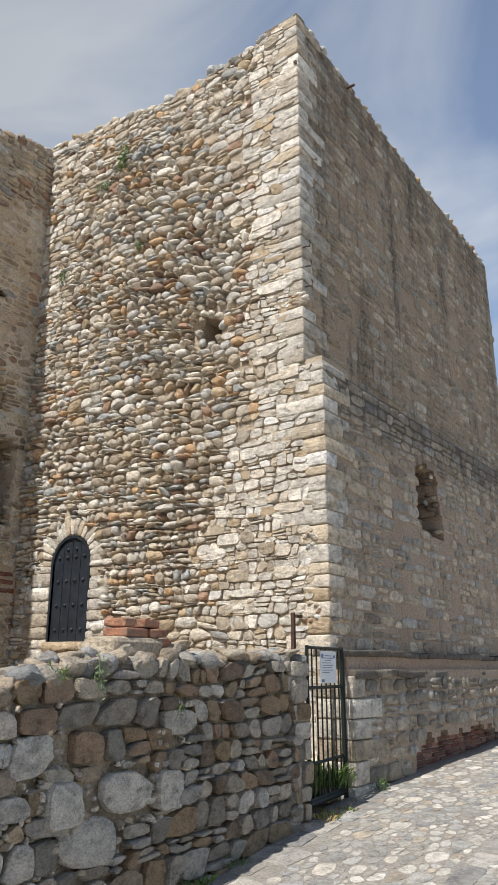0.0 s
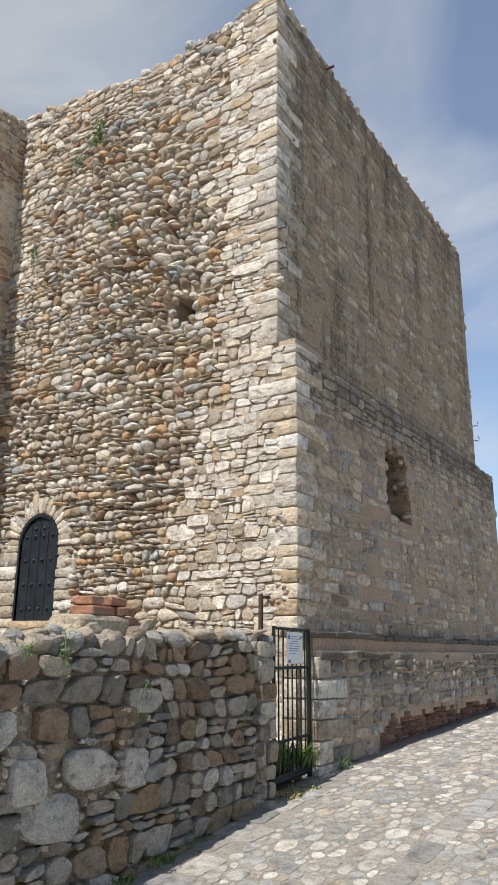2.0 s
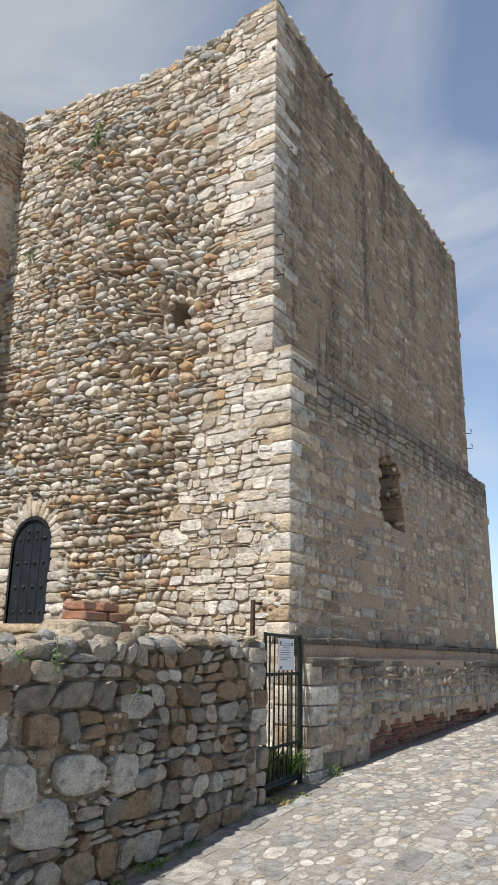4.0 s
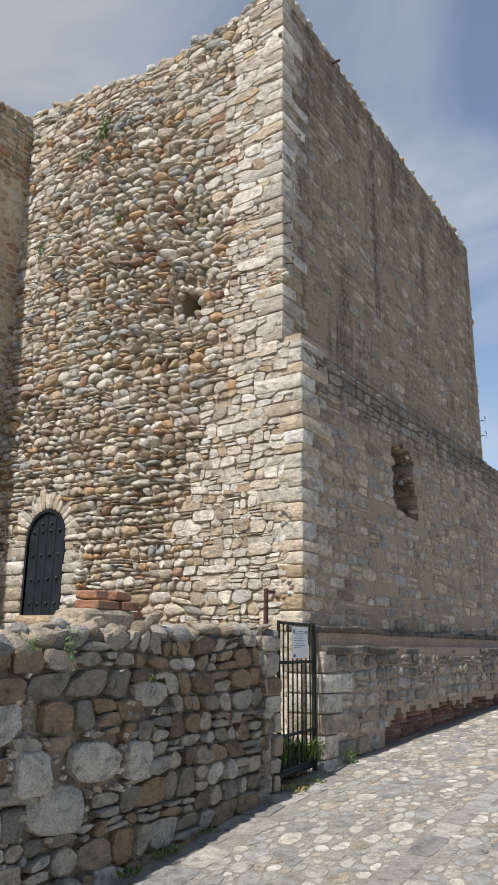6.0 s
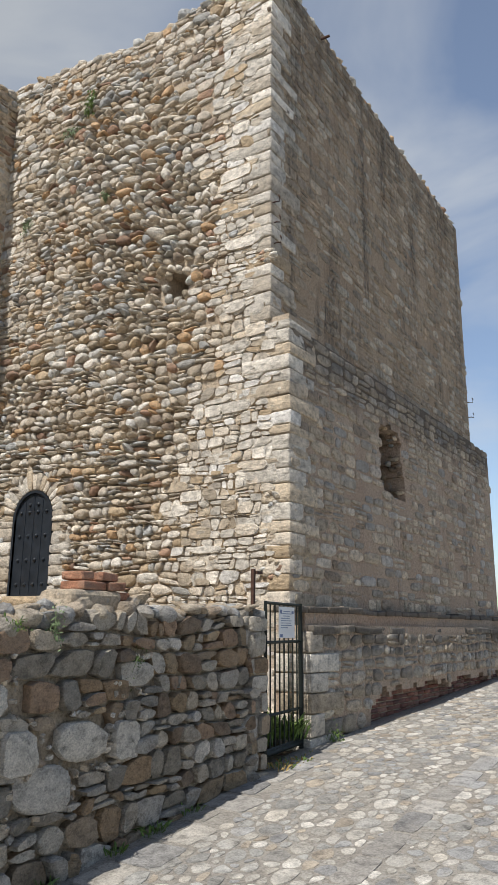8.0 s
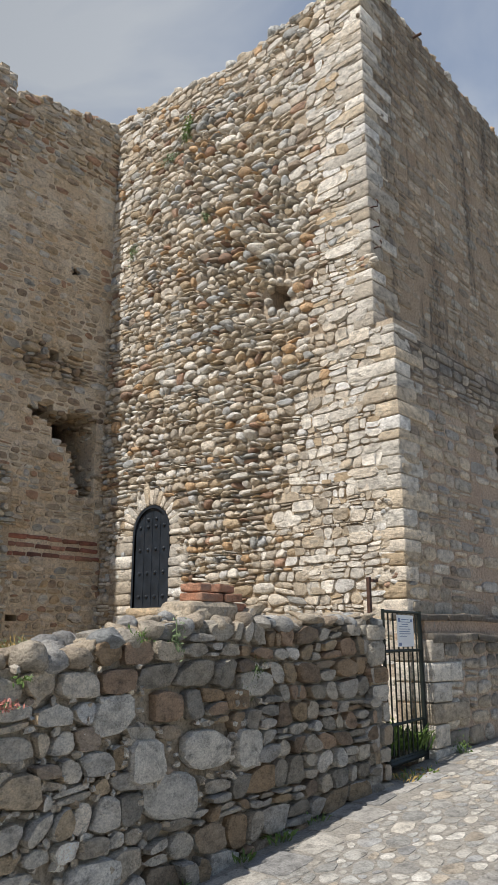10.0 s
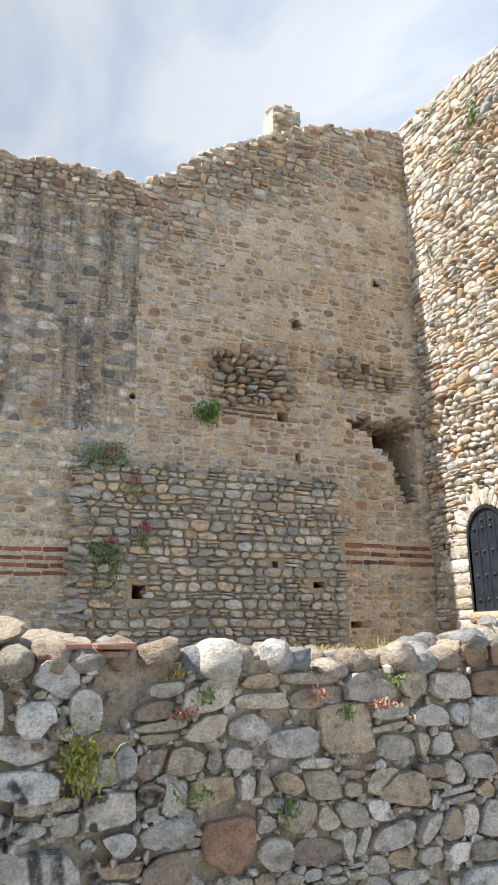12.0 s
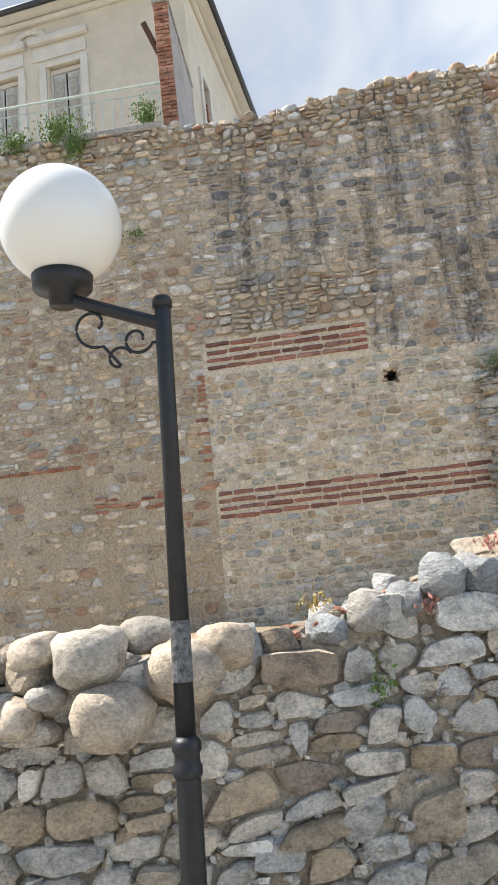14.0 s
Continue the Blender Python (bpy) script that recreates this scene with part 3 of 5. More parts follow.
def slab(name, u0, u1, v0, v1, step, inside, place, depth, mat, parent, rough=0.012, flip=False, label=""):
    """A wall's body: front with its openings and ragged outline, real thickness, reveals and back."""
    nu, nv = max(1, round((u1 - u0) / step)), max(1, round((v1 - v0) / step))
    us, vs = np.linspace(u0, u1, nu + 1), np.linspace(v0, v1, nv + 1)
    ok = [[inside((us[i] + us[i + 1]) / 2, (vs[j] + vs[j + 1]) / 2) for j in range(nv)] for i in range(nu)]
    verts, faces, idx = [], [], {}

    def vert(i, j, back):
        key = (i, j, back)
        if key not in idx:
            idx[key] = len(verts)
            d = -depth if back else rough * noise.noise((us[i] * 4.3, vs[j] * 4.3, depth)) + rough * 1.5 * noise.noise((us[i] * 0.9, vs[j] * 0.9, 7))
            verts.append(place(us[i], vs[j], d))
        return idx[key]

    for i in range(nu):
        for j in range(nv):
            if not ok[i][j]:
                continue
            faces.append((vert(i, j, 0), vert(i + 1, j, 0), vert(i + 1, j + 1, 0), vert(i, j + 1, 0)))
            faces.append((vert(i, j, 1), vert(i, j + 1, 1), vert(i + 1, j + 1, 1), vert(i + 1, j, 1)))
            for a, b, c, d, ni, nj in ((i, j, i + 1, j, i, j - 1), (i + 1, j, i + 1, j + 1, i + 1, j), (i + 1, j + 1, i, j + 1, i, j + 1), (i, j + 1, i, j, i - 1, j)):
                if not (0 <= ni < nu and 0 <= nj < nv and ok[ni][nj]):
                    faces.append((vert(a, b, 0), vert(a, b, 1), vert(c, d, 1), vert(c, d, 0)))
    if flip:
        faces = [f[::-1] for f in faces]
    return add(name, verts, faces, mat, parent, label)


def rock(rng, c, s, rough=0.18, sub=2, seed=None):
    """A loose stone: centre, half sizes."""
    bm = bmesh.new()
    bmesh.ops.create_icosphere(bm, subdivisions=sub, radius=1)
    o = Vector((rng.uniform(0, 50), rng.uniform(0, 50), rng.uniform(0, 50)))
    rot = Euler((rng.uniform(-0.3, 0.3), rng.uniform(-0.3, 0.3), rng.uniform(0, 6.28))).to_matrix()
    verts = []
    for v in bm.verts:
        d = 1 + rough * (noise.noise(v.co * 1.1 + o) * 1.6 + 0.5 * noise.noise(v.co * 2.7 + o))
        p = Vector([math.copysign(abs(q) ** 0.8, q) for q in v.co]) * d
        verts.append(rot @ Vector((p.x * s[0], p.y * s[1], p.z * s[2])) + Vector(c))
    faces = [tuple(v.index for v in f.verts) for f in bm.faces]
    bm.free()
    return (c[1], c[2]), verts, faces


def in_poly(u, v, poly):
    c = False
    for k, (x, y) in enumerate(poly):
        x2, y2 = poly[k - 1]
        if (y > v) != (y2 > v) and u < (x2 - x) * (v - y) / (y2 - y) + x:
            c = not c
    return c


# ---- ground and road ----
road_y = lerp_table([(-400, -1.5), (-8, -0.55), (0, -0.35), (3.8, -0.17), (6.3, 0.11), (8, 0.25), (14, 0.55), (22, 0.8), (60, 1.2), (600, 2.0)])


def ground_z(x, y):
    return road_y(y) + 0.02 * noise.noise((x * 0.7, y * 0.7, 2))


gx = np.concatenate([[-600, -150, -60, -30, -16, -12], np.linspace(-11, -4.4, 12), np.linspace(-4.2, 2, 32), [4, 8, 16, 40, 120, 600]])
gy = np.concatenate([[-600, -150, -50, -25, -12], np.linspace(-8, 18, 105), [22, 30, 50, 100, 250, 600]])
verts = [(x, y, ground_z(x, y) - (0.0 if x > -4.3 else 0.1)) for x in gx for y in gy]
ny = len(gy)
faces = [(i * ny + j, (i + 1) * ny + j, (i + 1) * ny + j + 1, i * ny + j + 1) for i in range(len(gx) - 1) for j in range(ny - 1)]
road = add("road", verts, faces, M_road, smooth=True)
tagged(road, "pale grey cobbled lane with worn mortar between stones", "road", kind="structure")

court_y = lerp_table([(-7, 0.85), (-1.2, 0.9), (-0.4, 1.1), (0.5, 1.32), (2.6, 1.37), (3.4, 1.4), (5.4, 0.4), (8, 0.35)])
court_z = lambda x, y: court_y(y) + 0.05 * noise.noise((x, y, 5))
cx_, cy_ = np.linspace(-10.45, -4.25, 30), np.linspace(-6.4, 7.65, 60)
court_edge = lerp_table([(-7, -3.0), (-3, -3.25), (-1.5, -3.5), (0.3, -3.95), (2, -4.2), (6.5, -4.4), (8, -4.6)])
verts = [(-10.45 + (x + 10.45) * (court_edge(y) + 10.45) / 6.2, y, court_z(x, y)) for x in cx_ for y in cy_]
faces = [(i * 60 + j, (i + 1) * 60 + j, (i + 1) * 60 + j + 1, i * 60 + j + 1) for i in range(29) for j in range(59)]
court = add("ground_courtyard", verts, faces, M_earth, smooth=True)
tagged(court, "dry earth ground raised behind the low wall", "ground", kind="structure")

# ---- tower ----
YL, XUP, XLO, XPL = 7.7, -4.77, -4.49, -4.1
rng = random.Random(11)
tower = thing("tower", "square medieval stone tower with rubble walls and pale quoins", "tower")


left_top = lerp_table([(-10.6, 11.5), (-8.8, 11.25), (-7.4, 11.02), (-6.1, 11.08), (-5.2, 11.15), (-4.7, 11.3)])
DX, DW, DS, DB = -9.12, 0.42, 3.08, 1.9
holes = [(-6.37, 6.33, 0.21, 0.23), (-9.78, 5.22, 0.09, 0.1), (-9.62, 4.88, 0.08, 0.09), (-9.85, 4.6, 0.08, 0.09), (-4.74, 2.16, 0.1, 0.07), (-4.75, 3.02, 0.07, 0.05), (-10.2, 3.0, 0.07, 0.1), (-4.82, 6.35, 0.06, 0.05)]


def in_door(u, v, m=0.0):
    return abs(u - DX) < DW + m and DB - m < v < DS or v >= DS and math.hypot(u - DX, v - DS) < DW + m


def left_inside(u, v):
    if v > left_top(u) + 0.1 * noise.noise((u * 2.1, 0, 4)) or in_door(u, v):
        return False
    if v > 5.42 and u > XUP - 0.05:
        return False
    return not any(abs(u - a) < w and abs(v - b) < h for a, b, w, h in holes)


left_place = lambda u, v, d: (u, YL - d, v)
quoin = lambda v: -5.75 - 0.9 * math.exp(-((v - 3.2) / 1.6) ** 2) + 0.35 * noise.noise((0.3, v * 0.8, 9))


def eroded(u, v):
    """How far the mortar is washed out and the cobbles stand free."""
    e = math.exp(-((u + 7.15 + 0.12 * (v - 6)) / 1.25) ** 2) * math.exp(-((v - 6.3) / 3.4) ** 4)
    return max(0.0, min(1.0, 0.75 * e + 0.35 + 0.65 * noise.noise((u * 0.55, v * 0.5, 2.2)) - 0.5 * max(0, u - quoin(v) + 0.2)))


left_bed = lambda u, v, d: (u, YL - d + 0.012 + 0.05 * max(0, eroded(u, v) - 0.3), v)
wall_left = slab("wall_door_side", -10.6, XLO, -0.1, 11.7, 0.08, left_inside, left_bed, 0.7, T_left, tower, 0.012, label="sunlit rubble wall with lime mortar")

dressed, rubble = [], []
for c in bedded(rng, -10.55, XLO, 0.2, 11.4, (0.085, 0.165), (1.0, 2.5), 0.55, 0.24, 0.3):
    u, v = mid(c)
    edge = (XUP if v > 5.4 else XLO) - 0.2
    if u > edge or v > left_top(u) - 0.02 or u < -10.52 or in_door(u, v, 0.26) or any(abs(u - a) < w + 0.07 and abs(v - b) < h + 0.06 for a, b, w, h in holes):
        continue
    pale = (u - quoin(v)) / 0.8 + rng.uniform(-0.55, 0.55) + 0.35 * max(0, (v - 9.6)) * (1 if u > -7 else 0.3)
    if u < -9.75 and v > 6.3:
        pale = max(pale, rng.uniform(-0.4, 0.7))
    er = eroded(u, v)
    if pale > 0.2:
        dressed.append(stone(rng, c, 0.004 + 0.007 * rng.random() ** 2, 0.028, left_place, rng.uniform(5, 9), 0.05, ((0.985, 0.75), (0.93, 1.0)), 0.25, 0.025))
    else:
        if er < 0.3 and rng.random() < 0.12:
            continue
        rubble.append(stone(rng, c, 0.002 + 0.013 * rng.random() * (0.4 + er), (0.022 + 0.06 * er) * rng.uniform(0.7, 1.3), left_place, rng.uniform(2.3, 4) if er > 0.45 else rng.uniform(2.8, 6.5), 0.09, ((0.985, 0.4), (0.9, 0.8), (0.62, 1.0)), 0.6, 0.09))
for c in bedded(rng, -6.9, XLO, 0.2, 11.2, (0.13, 0.21), (1.5, 3.2), 0.14, 0.12, 0.06):
    u, v = mid(c)
    if quoin(v) + 0.25 + rng.uniform(-0.3, 0.3) < u < (XUP if v > 5.4 else XLO) - 0.25 and v < left_top(u) - 0.1 and rng.random() < 0.4 and not any(abs(u - a) < w + 0.1 and abs(v - b) < h + 0.08 for a, b, w, h in holes):
        dressed.append(stone(rng, c, 0.006, 0.04, left_place, 8, 0.02, ((0.985, 0.8), (0.94, 1.0)), 0.15, 0.02))
lay("dressed_stone", dressed, M_ashlar, wall_left, (-5, 3), 260, crisp=radians(40))
lay("stone", rubble, M_rubble, wall_left, (-7.5, 3), 300, crisp=radians(58))

quoins(rng, XLO, YL, 0.3, 5.36, wall_left, M_ashlar)
quoins(rng, XUP, YL, 5.40, 11.25, wall_left, M_ashlar)
shapes = []
for a, b, w, q in holes:
    for s_ in range(8):
        t_ = 6.28 * s_ / 8
        shapes.append(rock(rng, (a + (w + 0.025) * math.cos(t_), YL + 0.02, b + (q + 0.025) * math.sin(t_)), (0.05 + w * 0.12, 0.06, 0.03 + q * 0.12), 0.3))
lay("hole_stone", shapes, M_rubble, wall_left, (-6.4, 6.3), 70)
# door with its stone surround
shapes = []
for k in range(17):
    a0, a1 = math.pi * k / 17, math.pi * (k + 1) / 17
    r1 = rng.uniform(0.66, 0.82)
    q = [(DX + r * math.cos(a), DS + r * math.sin(a)) for r, a in ((0.45, a0), (r1, a0), (r1, a1), (0.45, a1))]
    shapes.append(stone_shape(rng, q, 0.010, 0.035, left_place, sharp=0.1, rings=((0.97, 0.8), (0.88, 1.0)), tilt=0.1))
for side in (-1, 1):
    v = DB - 0.3
    while v < DS - 0.02:
        h = min(rng.uniform(0.12, 0.22), DS - v)
        w = rng.uniform(0.28, 0.62)
        a, b = sorted((DX + side * (DW + 0.02), DX + side * (DW + 0.02 + w)))
        shapes.append(stone_shape(rng, [(a, v), (b, v), (b, v + h), (a, v + h)], 0.009, 0.035, left_place, sharp=0.1, rings=((0.97, 0.8), (0.9, 1.0)), tilt=0.1))
        v += h
shapes.append(stone_shape(rng, [(DX - 0.55, DB - 0.16), (DX + 0.5, DB - 0.16), (DX + 0.5, DB - 0.01), (DX - 0.55, DB - 0.01)], 0.01, 0.06, left_place, sharp=0.08, rings=((0.98, 0.8), (0.95, 1.0)), tilt=0.05))
lay("surround_stone", shapes, M_ashlar, wall_left, (DX, 3), 80)


def arch_pts(w, z0, zs, n=16):
    return [(DX - w, z0), (DX + w, z0)] + [(DX + w * math.cos(math.pi * k / n), zs + w * math.sin(math.pi * k / n)) for k in range(n + 1)]


door = thing("arched_door", "black studded iron door with arched head, closed", "door")
pts = arch_pts(0.41, DB + 0.01, DS)
yf = YL + 0.01
verts = [(u, yf, v) for u, v in pts] + [(u, yf + 0.05, v) for u, v in pts]
n = len(pts)
faces = [tuple(range(n)), tuple(range(2 * n - 1, n - 1, -1))] + [(i, i + n, (i + 1) % n + n, (i + 1) % n) for i in range(n)]
leaf = add("leaf", verts, faces, M_door, door)
pin, pout = arch_pts(0.408, DB, DS), arch_pts(0.452, DB, DS)
verts = [(u, YL - 0.025, v) for u, v in pin] + [(u, YL - 0.025, v) for u, v in pout] + [(u, YL + 0.16, v) for u, v in pin] + [(u, YL + 0.16, v) for u, v in pout]
faces = []
for i in range(1, n - 1):
    j = i + 1
    faces += [(i, n + i, n + j, j), (i, j, 2 * n + j, 2 * n + i), (n + i, 3 * n + i, 3 * n + j, n + j)]
faces += [(0, 2 * n, 3 * n, n), (0, n - 1, 3 * n - 1, 2 * n)]
i, j = n - 1, 0
faces += [(i, n + i, n + j, j), (i, j, 2 * n + j, 2 * n + i), (n + i, 3 * n + i, 3 * n + j, n + j)]
add("frame", verts, faces, M_door, door)
for k in range(1, 4):
    x = DX - 0.39 + 0.78 * k / 4
    hgt = DS + math.sqrt(0.38 ** 2 - (x - DX) ** 2)
    part("seam", box_bm(x - 0.006, x + 0.006, yf - 0.008, yf, DB + 0.03, hgt - 0.02), M_door, leaf)
for r_ in range(4):
    for k in range(4):
        x, z = DX - 0.29 + 0.193 * k, DB + 0.18 + r_ * 0.37
        if math.hypot(x - DX, max(0, z - DS)) < 0.34:
            bm = bmesh.new()
            bmesh.ops.create_uvsphere(bm, u_segments=10, v_segments=6, radius=0.03, matrix=Matrix.Translation((x, yf - 0.002, z)))
            part("stud", bm, M_door, leaf, smooth=True)
for dx in (-0.1, 0.1):
    bm = bmesh.new()
    bmesh.ops.create_uvsphere(bm, u_segments=10, v_segments=6, radius=0.03, matrix=Matrix.Translation((DX + dx, yf - 0.002, DS + 0.23)))
    part("stud", bm, M_door, leaf, smooth=True)

# upper shaded face
up_top = lerp_table([(7.6, 11.35), (8.8, 11.2), (11, 11.0), (13, 10.9), (16.2, 10.82)])
right_up = lambda u, v, d: (XUP + d, u, v)
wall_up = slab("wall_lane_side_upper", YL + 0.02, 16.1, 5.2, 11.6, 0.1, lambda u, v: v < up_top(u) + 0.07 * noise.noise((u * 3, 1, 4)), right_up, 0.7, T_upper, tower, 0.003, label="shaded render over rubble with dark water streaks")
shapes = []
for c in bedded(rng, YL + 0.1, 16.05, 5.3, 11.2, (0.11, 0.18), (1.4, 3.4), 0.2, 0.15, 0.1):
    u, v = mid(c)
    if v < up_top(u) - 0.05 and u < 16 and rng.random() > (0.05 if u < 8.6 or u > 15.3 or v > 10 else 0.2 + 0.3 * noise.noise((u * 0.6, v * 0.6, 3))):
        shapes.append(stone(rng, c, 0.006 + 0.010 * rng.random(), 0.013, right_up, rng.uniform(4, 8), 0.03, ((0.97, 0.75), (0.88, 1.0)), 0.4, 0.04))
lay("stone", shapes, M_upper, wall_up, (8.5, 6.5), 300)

# lower thicker face with its broken window
WIN = [(10.45, 3.75), (10.5, 4.1), (10.42, 4.4), (10.55, 4.62), (10.85, 4.66), (11.2, 4.6), (11.35, 4.45), (11.28, 4.2), (11.4, 3.95), (11.42, 3.5), (11.0, 3.45), (10.6, 3.6)]
right_lo = lambda u, v, d: (XLO + d, u, v)
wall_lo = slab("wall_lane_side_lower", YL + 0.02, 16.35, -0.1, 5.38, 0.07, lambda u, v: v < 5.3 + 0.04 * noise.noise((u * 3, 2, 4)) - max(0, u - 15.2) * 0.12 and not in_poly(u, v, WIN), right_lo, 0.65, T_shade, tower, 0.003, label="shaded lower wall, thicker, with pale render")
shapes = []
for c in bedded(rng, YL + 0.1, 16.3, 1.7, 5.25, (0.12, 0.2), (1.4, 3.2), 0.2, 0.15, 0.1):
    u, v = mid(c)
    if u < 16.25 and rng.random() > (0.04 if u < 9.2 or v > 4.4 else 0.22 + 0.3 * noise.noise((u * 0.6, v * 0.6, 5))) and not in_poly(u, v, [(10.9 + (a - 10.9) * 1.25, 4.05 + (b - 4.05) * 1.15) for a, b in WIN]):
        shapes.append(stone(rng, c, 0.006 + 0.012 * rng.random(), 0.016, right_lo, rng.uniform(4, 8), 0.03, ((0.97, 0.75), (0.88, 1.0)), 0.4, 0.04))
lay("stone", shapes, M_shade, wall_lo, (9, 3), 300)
shapes = []
for n_, (a, b) in enumerate(WIN):
    a2, b2 = WIN[n_ - 1]
    for s_ in np.linspace(0, 1, max(2, int(math.hypot(a2 - a, b2 - b) / 0.05))):
        shapes.append(rock(rng, (XLO - rng.uniform(0.05, 0.5), a + (a2 - a) * s_ + rng.uniform(-0.03, 0.03), b + (b2 - b) * s_ + rng.uniform(-0.03, 0.03)), (0.08, rng.uniform(0.03, 0.06), rng.uniform(0.025, 0.045)), 0.3))
# browner than the wall's stone, so the opening's shade is partly in the colour
lay("jamb_stone", shapes, M_bare, wall_lo, (10.9, 4), 90, crisp=radians(45))

# far sides, and an unseen roof slab added to keep sun out of the tower
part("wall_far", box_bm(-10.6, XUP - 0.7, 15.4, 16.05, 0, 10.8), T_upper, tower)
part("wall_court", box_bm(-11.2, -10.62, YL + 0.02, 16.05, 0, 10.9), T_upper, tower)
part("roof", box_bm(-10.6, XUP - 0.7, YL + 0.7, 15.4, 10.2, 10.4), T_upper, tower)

# plinth along the lane
plinth = thing("plinth", "weathered grey stone plinth with red brick footing", "plinth", kind="structure")
pl_place = lambda u, v, d: (XPL + d + 0.05 * math.sin(u * 0.7), u, v)
recess_brick = lambda u: 0.70 + 0.12 * noise.noise((u * 1.3, 0, 0)) + 0.09 * noise.noise((u * 4, 3, 0)) - 0.5 * max(0, 9.4 - u)
pl_body = slab("body", 7.46, 17.0, -0.1, 1.5, 0.07, lambda u, v: not (9.0 < u < 15 and v < recess_brick(u)), pl_place, 0.42, T_shade, plinth, 0.008)
step_place = lambda u, v, d: (-4.3 + d, u, v)
slab("ledge", 7.72, 16.6, 1.4, 1.74, 0.06, lambda u, v: v < 1.7 + 0.05 * noise.noise((u * 2, 3, 3)), step_place, 0.2, T_shade, plinth, 0.01)
quoins(rng, XPL, 7.46, 0.15, 1.46, pl_body, M_ashlar)
shapes = []
for c in bedded(rng, 7.9, 16.8, 0.1, 1.5, (0.12, 0.2), (1.2, 2.6), 0.3, 0.2, 0.2):
    u, v = mid(c)
    if not (8.9 < u < 15.1 and v < recess_brick(u) + 0.06) and v < 1.42:
        shapes.append(stone(rng, c, 0.006 + 0.01 * rng.random(), 0.03, pl_place, rng.uniform(3, 7), 0.04, tilt=0.4))
lay("stone", shapes, M_plinth, pl_body, (8, 1), 290)
for x_, z_, th in ((XPL, 1.47, 0.07), (-4.3, 1.70, 0.06)):
    u = 7.5
    while u < 16.5:
        w = rng.uniform(0.25, 0.6)
        bm = box_bm(x_ - 0.3, x_ + rng.uniform(0.01, 0.05), u + 0.006, u + w - 0.006, z_ - th, z_ + rng.uniform(0, 0.03), 0.018)
        for v in bm.verts:
            v.co += noise.noise_vector(v.co * 4.3) * 0.025
        part("coping_stone", bm, M_plinth, plinth, smooth=True)
        u += w
br_place = lambda u, v, d: (XPL - 0.14 + d, u, v)
slab("brick_bed", 8.9, 15.2, 0.0, 0.85, 0.15, lambda u, v: True, br_place, 0.1, T_low, plinth, 0.0)
shapes = []
v = 0.2
while v < 0.8:
    u = 8.95 - rng.uniform(0, 0.2)
    while u < 15.1:
        w = rng.uniform(0.2, 0.28)
        if v > road_y(u) - 0.06:
            shapes.append(stone_shape(rng, [(u, v), (u + w, v), (u + w, v + 0.055), (u, v + 0.055)], 0.006, rng.uniform(0.01, 0.05), br_place, sharp=0.1, tilt=0.2))
        u += w
    v += 0.065
lay("brick", shapes, M_brick, plinth, (9.5, 0.5), 200)

# ---- ruined wall of the court ----
XR = -10.5
ruin = thing("wall_west", "tall ruined wall of cobbles, render and red brick bands", "wall", kind="structure")
ruin_top = lerp_table([(-7, 8.7), (-4, 8.75), (-2.6, 8.72), (-2.0, 8.62), (-1.2, 8.6), (0, 8.75), (1.4, 8.92), (2.4, 8.86), (3, 9.2), (3.5, 9.75), (4.3, 10.2), (4.9, 10.5), (5.6, 10.95), (6.3, 11.05), (7.7, 11.4)])
CAVE = [(6.1, 5.2), (6.4, 5.3), (6.8, 5.22), (7.4, 5.35), (7.55, 5.0), (7.5, 3.8), (7.25, 3.72), (7.05, 4.05), (6.95, 4.5), (6.6, 4.75), (6.5, 4.95), (6.3, 5.0)]
r_holes = [(4.66, 2.65, 0.08, 0.07), (5.37, 2.38, 0.08, 0.07), (5.14, 4.44, 0.06, 0.09), (4.91, 5.1, 0.12, 0.14), (0.31, 4.18, 0.07, 0.08), (2.36, 5.12, 0.06, 0.06), (5.2, 6.8, 0.1, 0.07), (6.9, 7.9, 0.07, 0.06), (6.6, 6.2, 0.14, 0.12), (2.45, 2.2, 0.1, 0.12), (6.1, 1.75, 0.14, 0.1)]


def ruin_in(u, v, m=0.0):
    return v < ruin_top(u) + 0.08 * noise.noise((u * 2.3, 5, 4)) and not in_poly(u, v, CAVE) and not any(abs(u - a) < w + m and abs(v - b) < h + m for a, b, w, h in r_holes)


def zone(u, v):
    if u < -2.37:
        return "F"
    if u < 2.4 and v > 5.08 + (0 if u < 0.06 else -0.5):
        return "D"
    if u < 1.55 + 0.05 * math.sin(v * 9):
        return "E"
    if u < 5.85 and v < 4.05 + 0.03 * math.sin(u * 7):
        return "C"
    return "A"


dent = lambda u, v: 0.22 * math.exp(-((u - 4.35) / 0.68) ** 4 - ((v - 5.68) / 0.48) ** 4) + 0.1 * math.exp(-((u - 6.5) / 0.8) ** 4 - ((v - 6.05) / 0.35) ** 4)
ruin_p = lambda u, v, d: (XR + d - dent(u, v), u, v)
ruin_s = lambda u, v, d: (XR + d - 0.4 * dent(u, v), u, v)
ruin_cb = lambda u, v, d: (XR + 0.095 + d, u, v)
ruin_c = lambda u, v, d: (XR + 0.13 + d, u, v)
bodies = {}
